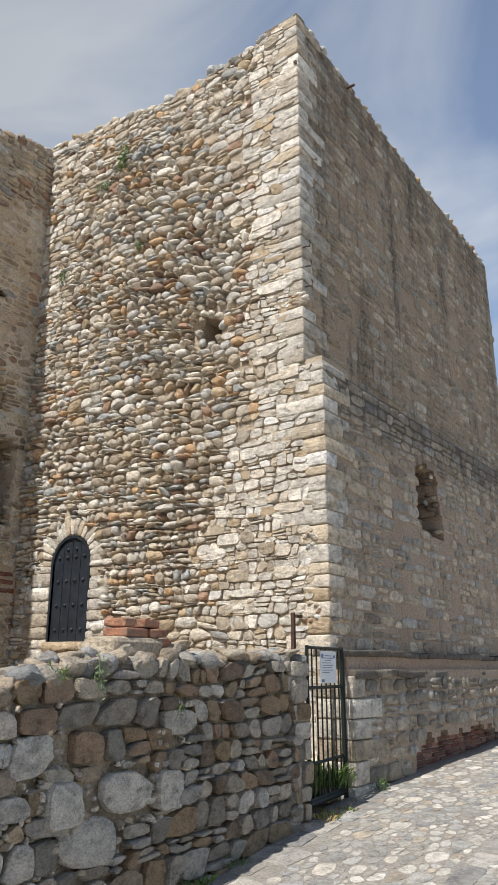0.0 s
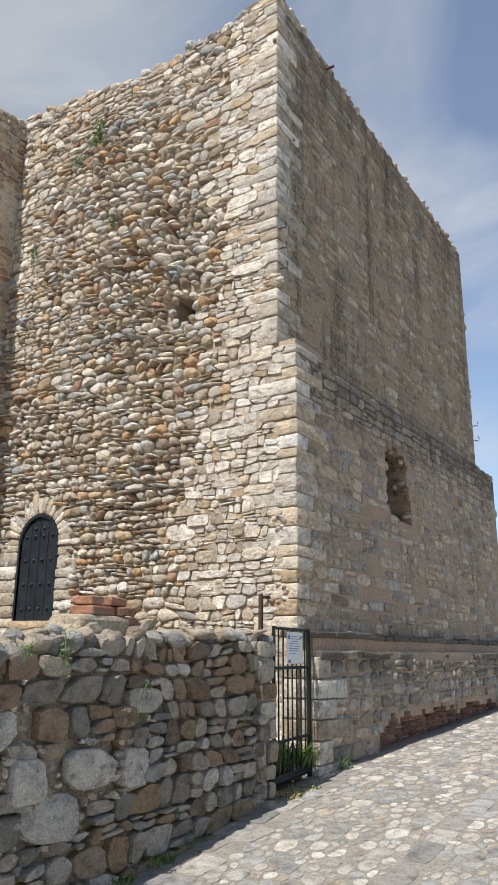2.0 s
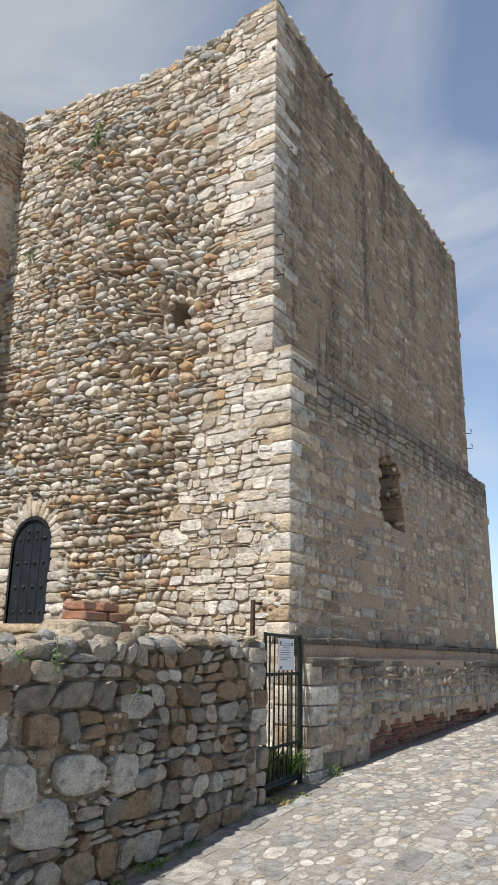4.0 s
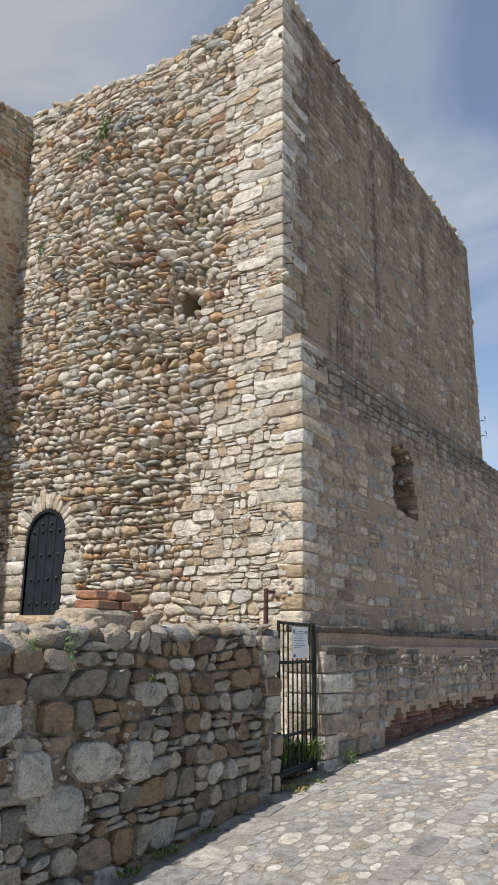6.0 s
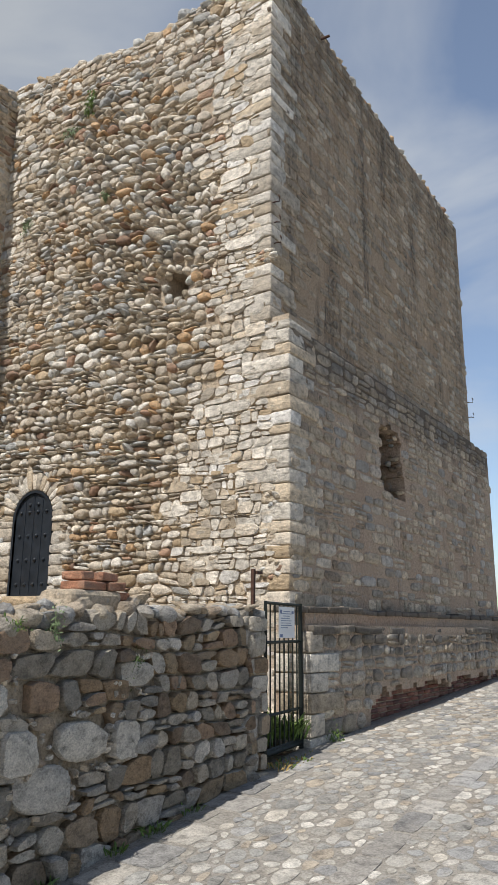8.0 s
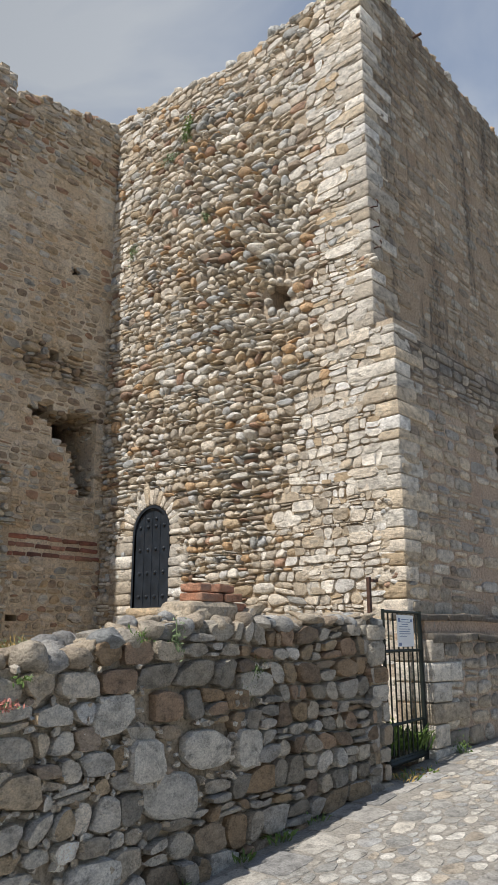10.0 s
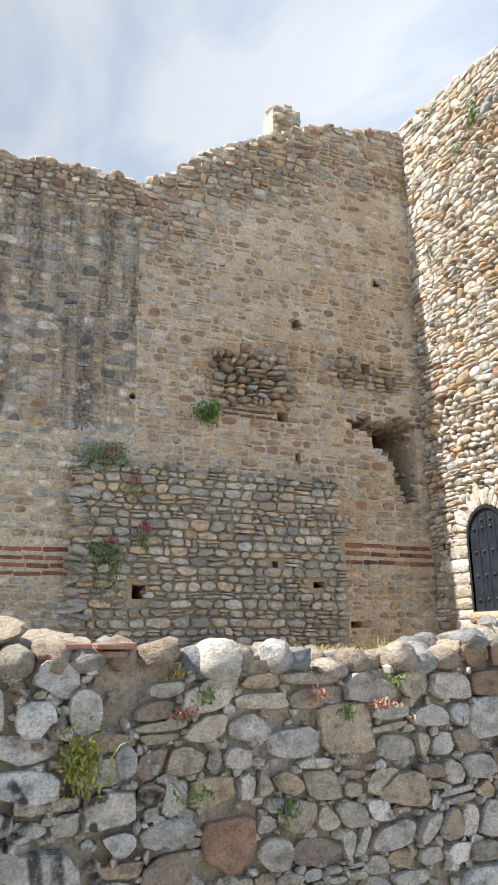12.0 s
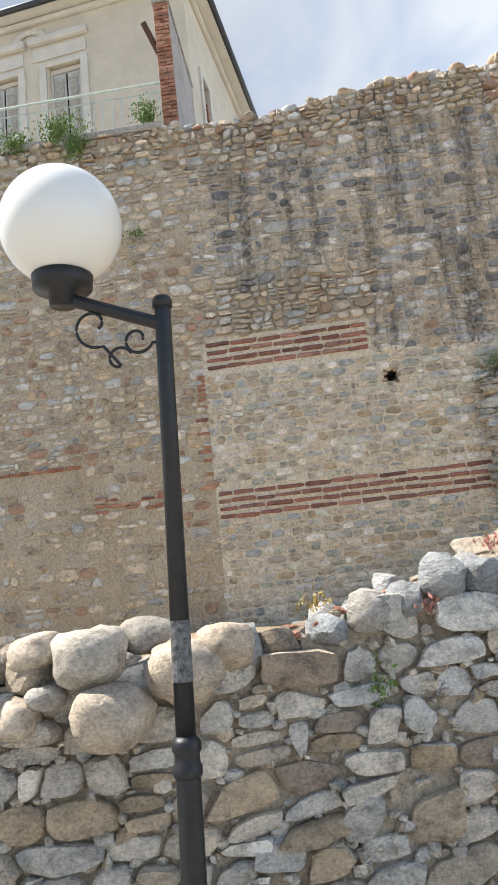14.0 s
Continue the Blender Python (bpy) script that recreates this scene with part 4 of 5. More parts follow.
for z_, mat_, lab in (("A", T_beige, "beige render over rubble"), ("C", T_low, "grey cobble patch"), ("D", T_dark, "stained cobble masonry"), ("E", T_pink, "coursed small blocks"), ("F", T_brown, "rough brown masonry")):
    bodies[z_] = slab("masonry", -7.0, 7.7, 0.2, 11.6, 0.1, lambda u, v, q=z_: zone(u, v) == q and ruin_in(u, v), ruin_cb if z_ == "C" else ruin_p, 1.1, mat_, ruin, 0.004, label=lab)
part("core", box_bm(XR - 2.6, XR - 2.2, -7, 7.7, 0.2, 8.2), T_low, ruin)
# unseen top and end boxes added to keep daylight out of the hollow
part("core_top", box_bm(XR - 2.6, XR - 1.1, -7, 7.7, 8.202, 8.4), T_low, ruin)
part("core_end", box_bm(XR - 2.6, XR - 1.1, 7.702, 8.0, 0.2, 8.4), T_low, ruin)
part("core_end", box_bm(XR - 2.2, XR - 1.1, -7, -6.6, 0.2, 8.2), T_low, ruin)

bands = [(5.9, 7.68, 2.68, 3.08, 3), (-2.37, 1.52, 2.38, 2.82, 4), (-2.35, 0.05, 4.6, 5.06, 4), (3.75, 4.75, 5.0, 5.18, 2)]


def in_band(u, v, m=0.03):
    return any(a - m < u < b + m and c - m < v < d + m for a, b, c, d, k in bands)


sets = {q: [] for q in "ABCDEFG"}
for c in bedded(rng, 1.5, 7.65, 0.8, 11.4, (0.095, 0.165), (1.1, 2.5), 0.4, 0.2, 0.22):
    u, v = mid(c)
    q = zone(u, v)
    if q not in "AC" or not ruin_in(u, v, 0.05) or in_band(u, v):
        continue
    if q == "C":
        sets[q].append(stone(rng, c, 0.004 + 0.008 * rng.random(), 0.045, ruin_c, rng.uniform(2.6, 4), 0.06, tilt=0.4))
        continue
    bare = max(0, min(1, (v - ruin_top(u) + 1.7 + 0.8 * noise.noise((u, v, 1))) * 1.5)) * (1 if u < 5.6 else 0.5)
    bare = max(bare, 1.5 * math.exp(-((u - 4.3) / 0.75) ** 2 - ((v - 5.68) / 0.5) ** 2), 0.7 * math.exp(-((u - 6.6) / 0.7) ** 2 - ((v - 6.1) / 0.5) ** 2))
    if u > 5.8 and v < 4.6:
        bare = 0.2
    if bare < 0.15 and rng.random() < 0.16 + 0.3 * noise.noise((u * 0.7, v * 0.7, 11)):
        continue
    if dent(u, v) > 0.04 or u > 5.0 and 5.2 < v < 7.2 and rng.random() < 0.4:
        q = "B"
    if dent(u, v) > 0.06:
        sets[q].append(stone(rng, c, 0.004 + 0.012 * rng.random(), rng.uniform(0.04, 0.09), ruin_s, rng.uniform(2.2, 3.4), 0.16, ((0.98, 0.4), (0.86, 0.85), (0.6, 1.0)), 0.5, 0.07))
        continue
    sets[q].append(stone(rng, c, 0.006 + 0.012 * rng.random() * (1 - 0.6 * min(1, bare)), 0.016 + 0.05 * bare, ruin_p, rng.uniform(2.6, 5), 0.05, ((0.97, 0.5), (0.84, 0.95)), 0.5, 0.07))
for c in bedded(rng, -6.9, 2.6, 0.8, 8.95, (0.095, 0.165), (1.1, 2.4), 0.4, 0.2, 0.22):
    u, v = mid(c)
    q = zone(u, v)
    if q not in "DF" or not ruin_in(u, v, 0.04) or in_band(u, v):
        continue
    bare = max(0, min(1, (v - ruin_top(u) + 1.0) * 1.6))
    if q == "D" and u < 0.2 and v < 6.0:
        bare = 0.8
    if q == "F" and rng.random() < (0.5 if v < 3.4 else 0.08):
        continue
    if q == "D" and (u < 0.2 and v < 5.95 + 0.3 * noise.noise((u, v, 4)) or v > ruin_top(u) - 0.7 + 0.4 * noise.noise((u, v, 7)) or rng.random() < 0.12):
        q = "G"
    sets[q].append(stone(rng, c, 0.005 + 0.010 * rng.random(), 0.02 + 0.045 * bare, ruin_p, rng.uniform(2.6, 5), 0.04, ((0.97, 0.5), (0.84, 0.95)), 0.5, 0.07))
for c in bedded(rng, -2.36, 1.56, 0.9, 5.08, (0.085, 0.135), (1.0, 2.6), 0.16, 0.06, 0.12):
    u, v = mid(c)
    if zone(u, v) == "E" and ruin_in(u, v, 0.04) and not in_band(u, v, 0.05):
        sets["E"].append(stone(rng, c, 0.005 + 0.008 * rng.random(), 0.02, ruin_p, rng.uniform(3, 6), 0.04, ((0.97, 0.6), (0.86, 1.0)), 0.4, 0.06))
bodies["B"], bodies["G"] = bodies["A"], bodies["D"]
for q, mat_, near in (("A", M_cobble_w, (5, 4)), ("B", M_bare, (4.2, 5.5)), ("C", M_grey_w, (4, 2.5)), ("D", M_dark_w, (0, 5.5)), ("E", M_small, (0, 3)), ("G", M_cobble_w, (0, 5.5)), ("F", M_cobble_w, (-3.5, 3.5))):
    lay("stone", sets[q], mat_, bodies[q], near, 260, crisp=radians(48))
for a, b, c0, d0, rows in bands:
    shapes = []
    bed = (d0 - c0) / rows
    for r_ in range(rows):
        u = a - rng.uniform(0, 0.2)
        v = c0 + r_ * bed + 0.2 * bed
        while u < b:
            w = rng.uniform(0.24, 0.42)
            p0, p1 = max(u, a), min(u + w, b)
            if p1 - p0 > 0.05:
                j = rng.uniform(-0.008, 0.008)
                shapes.append(stone_shape(rng, [(p0, v + j), (p1, v + j), (p1, v + bed * 0.54 + j), (p0, v + bed * 0.54 + j)], 0.006, 0.022, ruin_p, sharp=0.1, rings=((0.98, 0.8), (0.92, 1.0)), tilt=0.1))
            u += w
    lay("brick", shapes, M_brick, ruin, (b, c0), 200)
shapes = []
v = 2.85
while v < 4.6:
    w = rng.choice((0.13, 0.2))
    shapes.append(stone_shape(rng, [(-2.4 - w, v), (-2.4, v), (-2.4, v + 0.05), (-2.4 - w, v + 0.05)], 0.005, 0.025, ruin_p, sharp=0.1, tilt=0.1))
    v += 0.065 if rng.random() < 0.7 else 0.2
u = -5.7
while u < -4.5:
    shapes.append(stone_shape(rng, [(u, 3.38), (u + 0.26, 3.38), (u + 0.26, 3.44), (u, 3.44)], 0.006, 0.03, ruin_p, sharp=0.1, tilt=0.1))
    u += 0.27
for _ in range(16):
    u, v = rng.uniform(-4.2, -3.0), 2.75 + rng.uniform(-0.08, 0.12)
    shapes.append(stone_shape(rng, [(u, v), (u + 0.2, v), (u + 0.2, v + 0.05), (u, v + 0.05)], 0.005, 0.03, ruin_p, sharp=0.1, tilt=0.1))
lay("brick", shapes, M_orange, ruin, (-3, 3), 80)
# broken edge and inside of the hollow
shapes = []
for n_, (a, b) in enumerate(CAVE):
    a2, b2 = CAVE[n_ - 1]
    for s_ in np.linspace(0, 1, max(2, int(math.hypot(a2 - a, b2 - b) / 0.09))):
        shapes.append(rock(rng, (XR - rng.uniform(0.0, 0.22), a + (a2 - a) * s_ + rng.uniform(-0.04, 0.04), b + (b2 - b) * s_ + rng.uniform(-0.04, 0.04)), (0.09, rng.uniform(0.04, 0.08), rng.uniform(0.025, 0.05)), 0.3))
for _ in range(40):
    a, b = rng.uniform(6.1, 7.5), rng.uniform(3.7, 5.35)
    shapes.append(rock(rng, (XR - rng.uniform(2.05, 2.2), a, b), (0.12, 0.16, 0.11), 0.3))
for _ in range(150):
    n_ = rng.randrange(len(CAVE))
    (a, b), (a2, b2), s_ = CAVE[n_], CAVE[n_ - 1], rng.random()
    shapes.append(rock(rng, (XR - rng.uniform(0.25, 1.0), a + (a2 - a) * s_, b + (b2 - b) * s_), (0.12, 0.06, 0.04), 0.3))
for a, b, w, q in r_holes:
    for s_ in range(7):
        t_ = 6.28 * s_ / 7
        shapes.append(rock(rng, (XR - 0.03, a + (w + 0.045) * math.cos(t_), b + (q + 0.035) * math.sin(t_)), (0.05, 0.05, 0.03), 0.3))
lay("broken_stone", shapes, M_bare, ruin, (6.8, 4.5), 160)
shapes = []
z_ = 1.0
while z_ < 4.0:
    h_ = rng.uniform(0.03, 0.07)
    shapes.append(rock(rng, (XR + 0.06 + rng.uniform(-0.03, 0.05), 1.62 + rng.uniform(-0.08, 0.08), z_), (0.12, rng.uniform(0.12, 0.26), h_), 0.28))
    z_ += h_ * 1.7
lay("edge_stone", shapes, M_grey_w, bodies["C"], (1.6, 2.5), 60, crisp=radians(40))
# ragged tops
cap = []
u = -2.9
while u < 7.65:
    w = rng.uniform(0.12, 0.26)
    for k in range(2):
        cap.append(rock(rng, (XR - 0.1 - 0.3 * k + rng.uniform(-0.06, 0.06), u + w / 2, ruin_top(u + w / 2) + rng.uniform(-0.03, 0.06)), (0.14, w * 0.55, rng.uniform(0.06, 0.1)), 0.2))
    u += w
lay("cap_stone", cap, M_cobble_w, ruin, (3, 9), 90)
stub = slab("stub", 4.92, 5.5, 10.3, 11.5, 0.08, lambda u, v: v < 11.42 - abs(u - 5.25) * 0.5, lambda u, v, d: (XR - 0.15 + d, u, v), 0.45, T_beige, ruin, 0.006, label="broken masonry stub standing on the wall")
shapes = [stone_shape(rng, c, 0.014, 0.03, lambda u, v, d: (XR - 0.15 + d, u, v)) for c in courses(rng, 4.92, 5.5, 10.4, 11.3, (0.1, 0.15), (0.15, 0.3))]
shapes += [rock(rng, (XR - 0.35, rng.uniform(4.95, 5.5), 11.33 + rng.uniform(-0.05, 0.08)), (0.14, 0.1, 0.07)) for _ in range(10)]
lay("stone", shapes, M_cobble_w, stub, (5.2, 11), 60)
cap = []
u = -10.55
while u < XUP - 0.35:
    w = rng.uniform(0.13, 0.3)
    for k in range(2):
        cap.append(rock(rng, (u + w / 2, YL + 0.12 + 0.3 * k + rng.uniform(-0.04, 0.04), left_top(u + w / 2) + rng.uniform(-0.02, 0.07)), (w * 0.55, 0.15, rng.uniform(0.06, 0.1)), 0.2))
    u += w
u = YL + 0.35
while u < 15.8:
    w = rng.uniform(0.15, 0.35)
    cap.append(rock(rng, (XUP - 0.12, u + w / 2, up_top(u) + rng.uniform(-0.04, 0.04)), (0.14, w * 0.55, 0.07), 0.2))
    u += w
lay("cap_stone", cap, M_rubble, tower, (8, 11), 110)

# ---- low wall ----
low_x = lerp_table([(-7, -2.6), (-3, -2.85), (-2.2, -2.97), (-1.5, -3.1), (-0.96, -3.28), (-0.4, -3.42), (0.3, -3.54), (1, -3.65), (2, -3.8), (3.5, -3.95), (5.5, -4.03), (6.42, -4.03)])
low_top = lerp_table([(-7, 1.05), (-2.3, 1.1), (-1.5, 1.05), (-1.0, 1.12), (-0.5, 1.27), (0, 1.33), (0.5, 1.38), (1.2, 1.33), (2.6, 1.3), (3.1, 1.42), (3.6, 1.53), (5, 1.55), (6.42, 1.6)])
low = thing("wall_low", "low rubble boundary wall of pale angular stones and earthy mortar", "wall", kind="structure")
low_p = lambda u, v, d: (low_x(u) + d, u, v)
low_b = lambda u, v, d: (low_x(u) - 0.02 - 0.035 * min(1, max(0, u - 2.2)) + d, u, v)
low_body = slab("body", -7, 6.42, -0.8, 1.7, 0.07, lambda u, v: v < low_top(u), low_b, 0.5, T_low, low, 0.008)
shapes, brown, corners = [], [], []
# the largest stones: place along the wall, height, width, height of the stone, kind
LARGE = [(-0.28, 1.16, 0.35, 0.18, 0), (0.01, 1.18, 0.2, 0.17, 0), (0.31, 1.28, 0.23, 0.18, 1), (0.22, 1.12, 0.19, 0.17, 1), (0.3, 0.48, 0.35, 0.2, 0),
         (1.21, 0.49, 0.3, 0.27, 2), (1.59, 0.93, 0.36, 0.13, 0), (0.45, 1.13, 0.17, 0.2, 1), (-0.1, 0.53, 0.3, 0.15, 0), (0.66, 0.91, 0.17, 0.16, 1),
         (3.58, 0.42, 0.47, 0.28, 0), (3.93, 0.68, 0.5, 0.3, 0), (3.36, 0.69, 0.33, 0.26, 0), (4.4, 0.66, 0.32, 0.28, 0), (1.94, 0.98, 0.38, 0.26, 3),
         (3.05, 0.98, 0.38, 0.24, 0), (2.92, 0.1, 0.42, 0.19, 0), (2.34, 0.63, 0.28, 0.18, 3), (4.52, 1.1, 0.4, 0.2, 0), (-0.89, 0.39, 0.17, 0.19, 1),
         (-0.58, 0.36, 0.24, 0.2, 3), (-1.22, 0.32, 0.22, 0.14, 0), (-0.6, 0.77, 0.19, 0.14, 1), (0.0, 0.73, 0.3, 0.14, 0), (0.2, 0.84, 0.3, 0.12, 0)]
large = {0: [], 1: [], 2: [], 3: []}
for u, v, w, h, k in LARGE:
    j = lambda: rng.uniform(-0.035, 0.035)
    q = [(u - w / 2 + j(), v - h / 2 + j()), (u + w / 2 + j(), v - h / 2 + j()), (u + w / 2 + j(), v + h / 2 + j()), (u - w / 2 + j(), v + h / 2 + j())]
    large[k].append(stone(rng, q, 0.004, 0.045, low_p, 2.6 if k == 1 else rng.uniform(5, 9), 0.05, ((0.99, 0.6), (0.94, 0.93), (0.55, 1.04)), 0.4, 0.05, 16))
for c in bedded(rng, -5.5, 6.4, -0.5, 1.7, (0.12, 0.20), (0.9, 2.1), 0.5, 0.24, 0.34):
    u, v = mid(c)
    if v > low_top(u) - 0.02 or v < road_y(u) - 0.1 or u > 6.3 or any(abs(u - a) < w * 0.5 + 0.015 and abs(v - b) < h * 0.5 + 0.01 for a, b, w, h, k in LARGE):
        continue
    if u < 3.2:
        corners += [c[0], c[2]]
    (shapes if u < 3.1 + 0.5 * noise.noise((u, v * 2, 6)) else brown).append(stone(rng, c, 0.002 + 0.009 * rng.random(), rng.choice((0.016, 0.024, 0.034, 0.05)), low_p, rng.uniform(2.5, 8), 0.07, ((0.99, 0.62), (0.94, 0.95), (0.55, 1.03)), 0.6, 0.1, 14))
for c in courses(rng, 6.1, 6.42, -0.1, 1.58, (0.13, 0.26), (0.2, 0.4)):
    brown.append(stone_shape(rng, c, 0.01, 0.05, low_p, sharp=0.14, rings=((0.985, 0.7), (0.9, 1.0)), tilt=0.15))
for k, mat_ in ((0, M_pale), (1, M_pale), (2, M_red), (3, M_tan)):
    lay("stone", large[k], mat_, low_body, (1, 1), 30, crisp=radians(52))
lay("stone", brown, M_low_b, low_body, (4, 0.9), 150, crisp=radians(52))
lay("stone", shapes, M_low, low_body, (1.2, 0.9), 300, crisp=radians(52))
chips = []
for u, v, w, h, k in LARGE:
    for _ in range(16):
        t_ = rng.uniform(0, 6.28)
        r_ = max(abs(math.cos(t_)), abs(math.sin(t_)))
        corners.append((u + (w / 2 + rng.uniform(0.015, 0.06)) * math.cos(t_) / r_, v + (h / 2 + rng.uniform(0.015, 0.05)) * math.sin(t_) / r_))
corners = [(u, v) for u, v in corners if road_y(u) < v < low_top(u) - 0.02]
for u, v in rng.sample(corners, min(1900, len(corners))):
    s_ = rng.uniform(0.01, 0.034)
    chips.append(rock(rng, (low_x(u) + 0.004, u, v), (0.02, s_ * 1.5, s_), 0.3, 1))
lay("chip", chips, M_low, low_body, (1, 0.9), 120, crisp=radians(38), rest="chippings")
cap = []
u = -5.4
while u < 6.4:
    w = rng.uniform(0.09, 0.25)
    if u > 3.2:
        w *= 0.75
    for k in range(3):
        h = rng.uniform(0.05, 0.1) * (0.75 if u > 3.2 else 1)
        cap.append(rock(rng, (low_x(u) - 0.06 - 0.17 * k + rng.uniform(-0.03, 0.03), u + w / 2 + rng.uniform(-0.05, 0.05), low_top(u + w / 2) + rng.uniform(-0.02, 0.05)), (0.1, w * 0.54, h), 0.24))
    u += w
lay("cap_stone", cap, M_cap, low, (1, 1.3), 130, crisp=radians(50))

# ---- gate ----
gate = thing("iron_gate", "narrow dark green iron bar gate, closed, with a sign", "gate")
GA, GB = Vector((-4.05, 6.47, 0)), Vector((-4.2, 7.44, 0))
g_at = lambda s, z: GA.lerp(GB, s) + Vector((0, 0, z))


def g_bar(name, s0, z0, s1, z1, r, seg=4):
    return part(name, rod_bm(g_at(s0, z0), g_at(s1, z1), r, seg), M_green, gate)


for s_, r_ in ((0.0, 0.022), (0.985, 0.03)):
    g_bar("post", s_, 0.15, s_, 1.73, r_)
for z_ in (0.3, 0.62, 1.32, 1.71):
    g_bar("rail", 0.0, z_, 0.985, z_, 0.016)
for k in range(1, 8):
    g_bar("bar", k / 8, 0.3, k / 8, 1.71, 0.009, 8)
g_bar("kick_plate", 0.0, 0.27, 0.985, 0.27, 0.03)
gd = (GB - GA).normalized()
gn = Vector((gd.y, -gd.x, 0))


def plate(name, s0, s1, z0, z1, off, th, mat, parent, label=""):
    a, b = GA.lerp(GB, s0) + gn * off, GA.lerp(GB, s1) + gn * off
    vs = [(p.x + gn.x * t, p.y + gn.y * t, z) for t in (0, th) for p, z in ((a, z0), (b, z0), (b, z1), (a, z1))]
    return add(name, vs, [(0, 3, 2, 1), (4, 5, 6, 7), (0, 1, 5, 4), (1, 2, 6, 5), (2, 3, 7, 6), (3, 0, 4, 7)], mat, parent, label)


sign = thing("notice_sign", "white notice plate with small blue print on the gate", "sign")
board = plate("board", 0.3, 0.75, 1.36, 1.68, 0.02, 0.004, M_sign, sign)
plate("emblem", 0.33, 0.38, 1.61, 1.65, 0.025, 0.001, M_ink, board)
plate("emblem", 0.66, 0.72, 1.61, 1.64, 0.025, 0.001, M_ink, board)
plate("emblem", 0.33, 0.40, 1.37, 1.40, 0.025, 0.001, M_ink, board)
for k, (s0, s1) in enumerate(((0.42, 0.62), (0.36, 0.66), (0.42, 0.6), (0.35, 0.6), (0.35, 0.66), (0.35, 0.63), (0.35, 0.66), (0.35, 0.55))):
    z_ = 1.63 - 0.024 * k
    plate("print_line", s0, s1, z_, z_ + 0.007, 0.025, 0.001, M_ink, board)
post = part("rusty_post", box_bm(-4.42, -4.38, 6.75, 6.79, 0.3, 2.08, 0.004), M_rustpost)
tagged(post, "rusty steel post standing behind the gate", "post")
part("arm", box_bm(-4.40, -4.36, 6.79, 6.9, 2.03, 2.06), M_rustpost, post)

# ---- lamp ----
lamp = thing("street_lamp", "black iron street lamp with white opal globe", "street lamp")
LX, LY = -2.5, -1.416
part("lower_pole", lathe_bm([(0.043, -0.6), (0.041, 0.78), (0.037, 0.84)], (LX, LY, 0)), M_iron, lamp, smooth=True)
part("collar", lathe_bm([(0.042, 0.78), (0.049, 0.79), (0.049, 0.815), (0.043, 0.825), (0.042, 0.855), (0.049, 0.865), (0.049, 0.89), (0.034, 0.91)], (LX, LY, 0)), M_iron, lamp, smooth=True)
part("upper_pole", lathe_bm([(0.034, 0.9), (0.030, 2.40), (0.029, 2.405)], (LX, LY, 0)), M_iron, lamp, smooth=True)
part("pole_cap", lathe_bm([(0.037, 2.40), (0.037, 2.425), (0.03, 2.44), (0.01, 2.445)], (LX, LY, 0)), M_iron, lamp, smooth=True)
GC = Vector((LX, LY - 0.375, 2.77))
part("arm", rod_bm((LX, LY, 2.335), (LX, LY - 0.385, 2.485), 0.025, 12), M_iron, lamp)
part("globe_holder", lathe_bm([(0.05, 2.45), (0.055, 2.50), (0.11, 2.515), (0.115, 2.565), (0.10, 2.57)], (GC.x, GC.y, 0), 28), M_iron, lamp, smooth=True)
bm = bmesh.new()
bmesh.ops.create_uvsphere(bm, u_segments=48, v_segments=32, radius=0.23, matrix=Matrix.Translation(GC))
part("globe", bm, M_globe, lamp, smooth=True)


def scroll(c, r0, r1, a0, a1, n=22):
    return [(LX, LY + c[0] + (r0 + (r1 - r0) * k / n) * math.cos(a0 + (a1 - a0) * k / n), c[1] + (r0 + (r1 - r0) * k / n) * math.sin(a0 + (a1 - a0) * k / n)) for k in range(n + 1)]


tube("scroll", [(LX, LY - 0.03, 2.27)] + scroll((-0.1, 2.29), 0.06, 0.02, -0.3, -6.5), 0.006, M_iron, lamp)
tube("scroll", scroll((-0.17, 2.22), 0.025, 0.05, 5.0, 0.4)[::-1] + scroll((-0.26, 2.36), 0.09, 0.02, -1.2, -7.0), 0.006, M_iron, lamp)
part("sticker", lathe_bm([(0.0345, 1.08), (0.0345, 1.28)], (LX, LY, 0), 20), plain_mat("torn paper label", (0.11, 0.11, 0.11), 0.7, 0, 0.98, 45, 0), lamp, "torn grey paper label")

lamp.matrix_basis = Matrix.Translation((LX, LY, 1.3)) @ Matrix.Rotation(radians(-1.7), 4, "X") @ Matrix.Translation((-LX, -LY, -1.3))

# ---- house above the wall ----
HX, HY = -13.0, -2.45
house = thing("house", "cream plastered old house with grey shutters above the ruined wall", "house")
house.matrix_basis = Matrix.Translation((HX, HY, 0)) @ Matrix.Rotation(radians(-7.3), 4, "Z") @ Matrix.Translation((-HX, -HY, 0))
FW = [(-5.57, -4.78, 10.2, 12.58), (-7.05, -6.22, 10.2, 12.58)]
SW = [(-14.3, -13.8, 9.9, 12.1)]
slab("wall_front", -9.0, HY, 8.6, 13.83, 0.1, lambda u, v: not any(a < u < b and c < v < d for a, b, c, d in FW), lambda u, v, d: (HX + d, u, v), 0.3, M_plaster, house, 0.0)
slab("wall_side", -21.0, HX - 0.3, 8.6, 13.83, 0.1, lambda u, v: not any(a < u < b and c < v < d for a, b, c, d in SW), lambda u, v, d: (u, HY + d, v), 0.3, M_plaster, house, 0.0, flip=True)
part("cornice", box_bm(HX, HX + 0.1, -9, HY + 0.1, 13.68, 13.8, 0.02), M_trim, house)
part("cornice", box_bm(-21, HX, HY, HY + 0.1, 13.68, 13.8, 0.02), M_trim, house)
part("soffit", box_bm(-21, HX + 0.33, -9, HY + 0.33, 13.83, 13.88), M_trim, house)
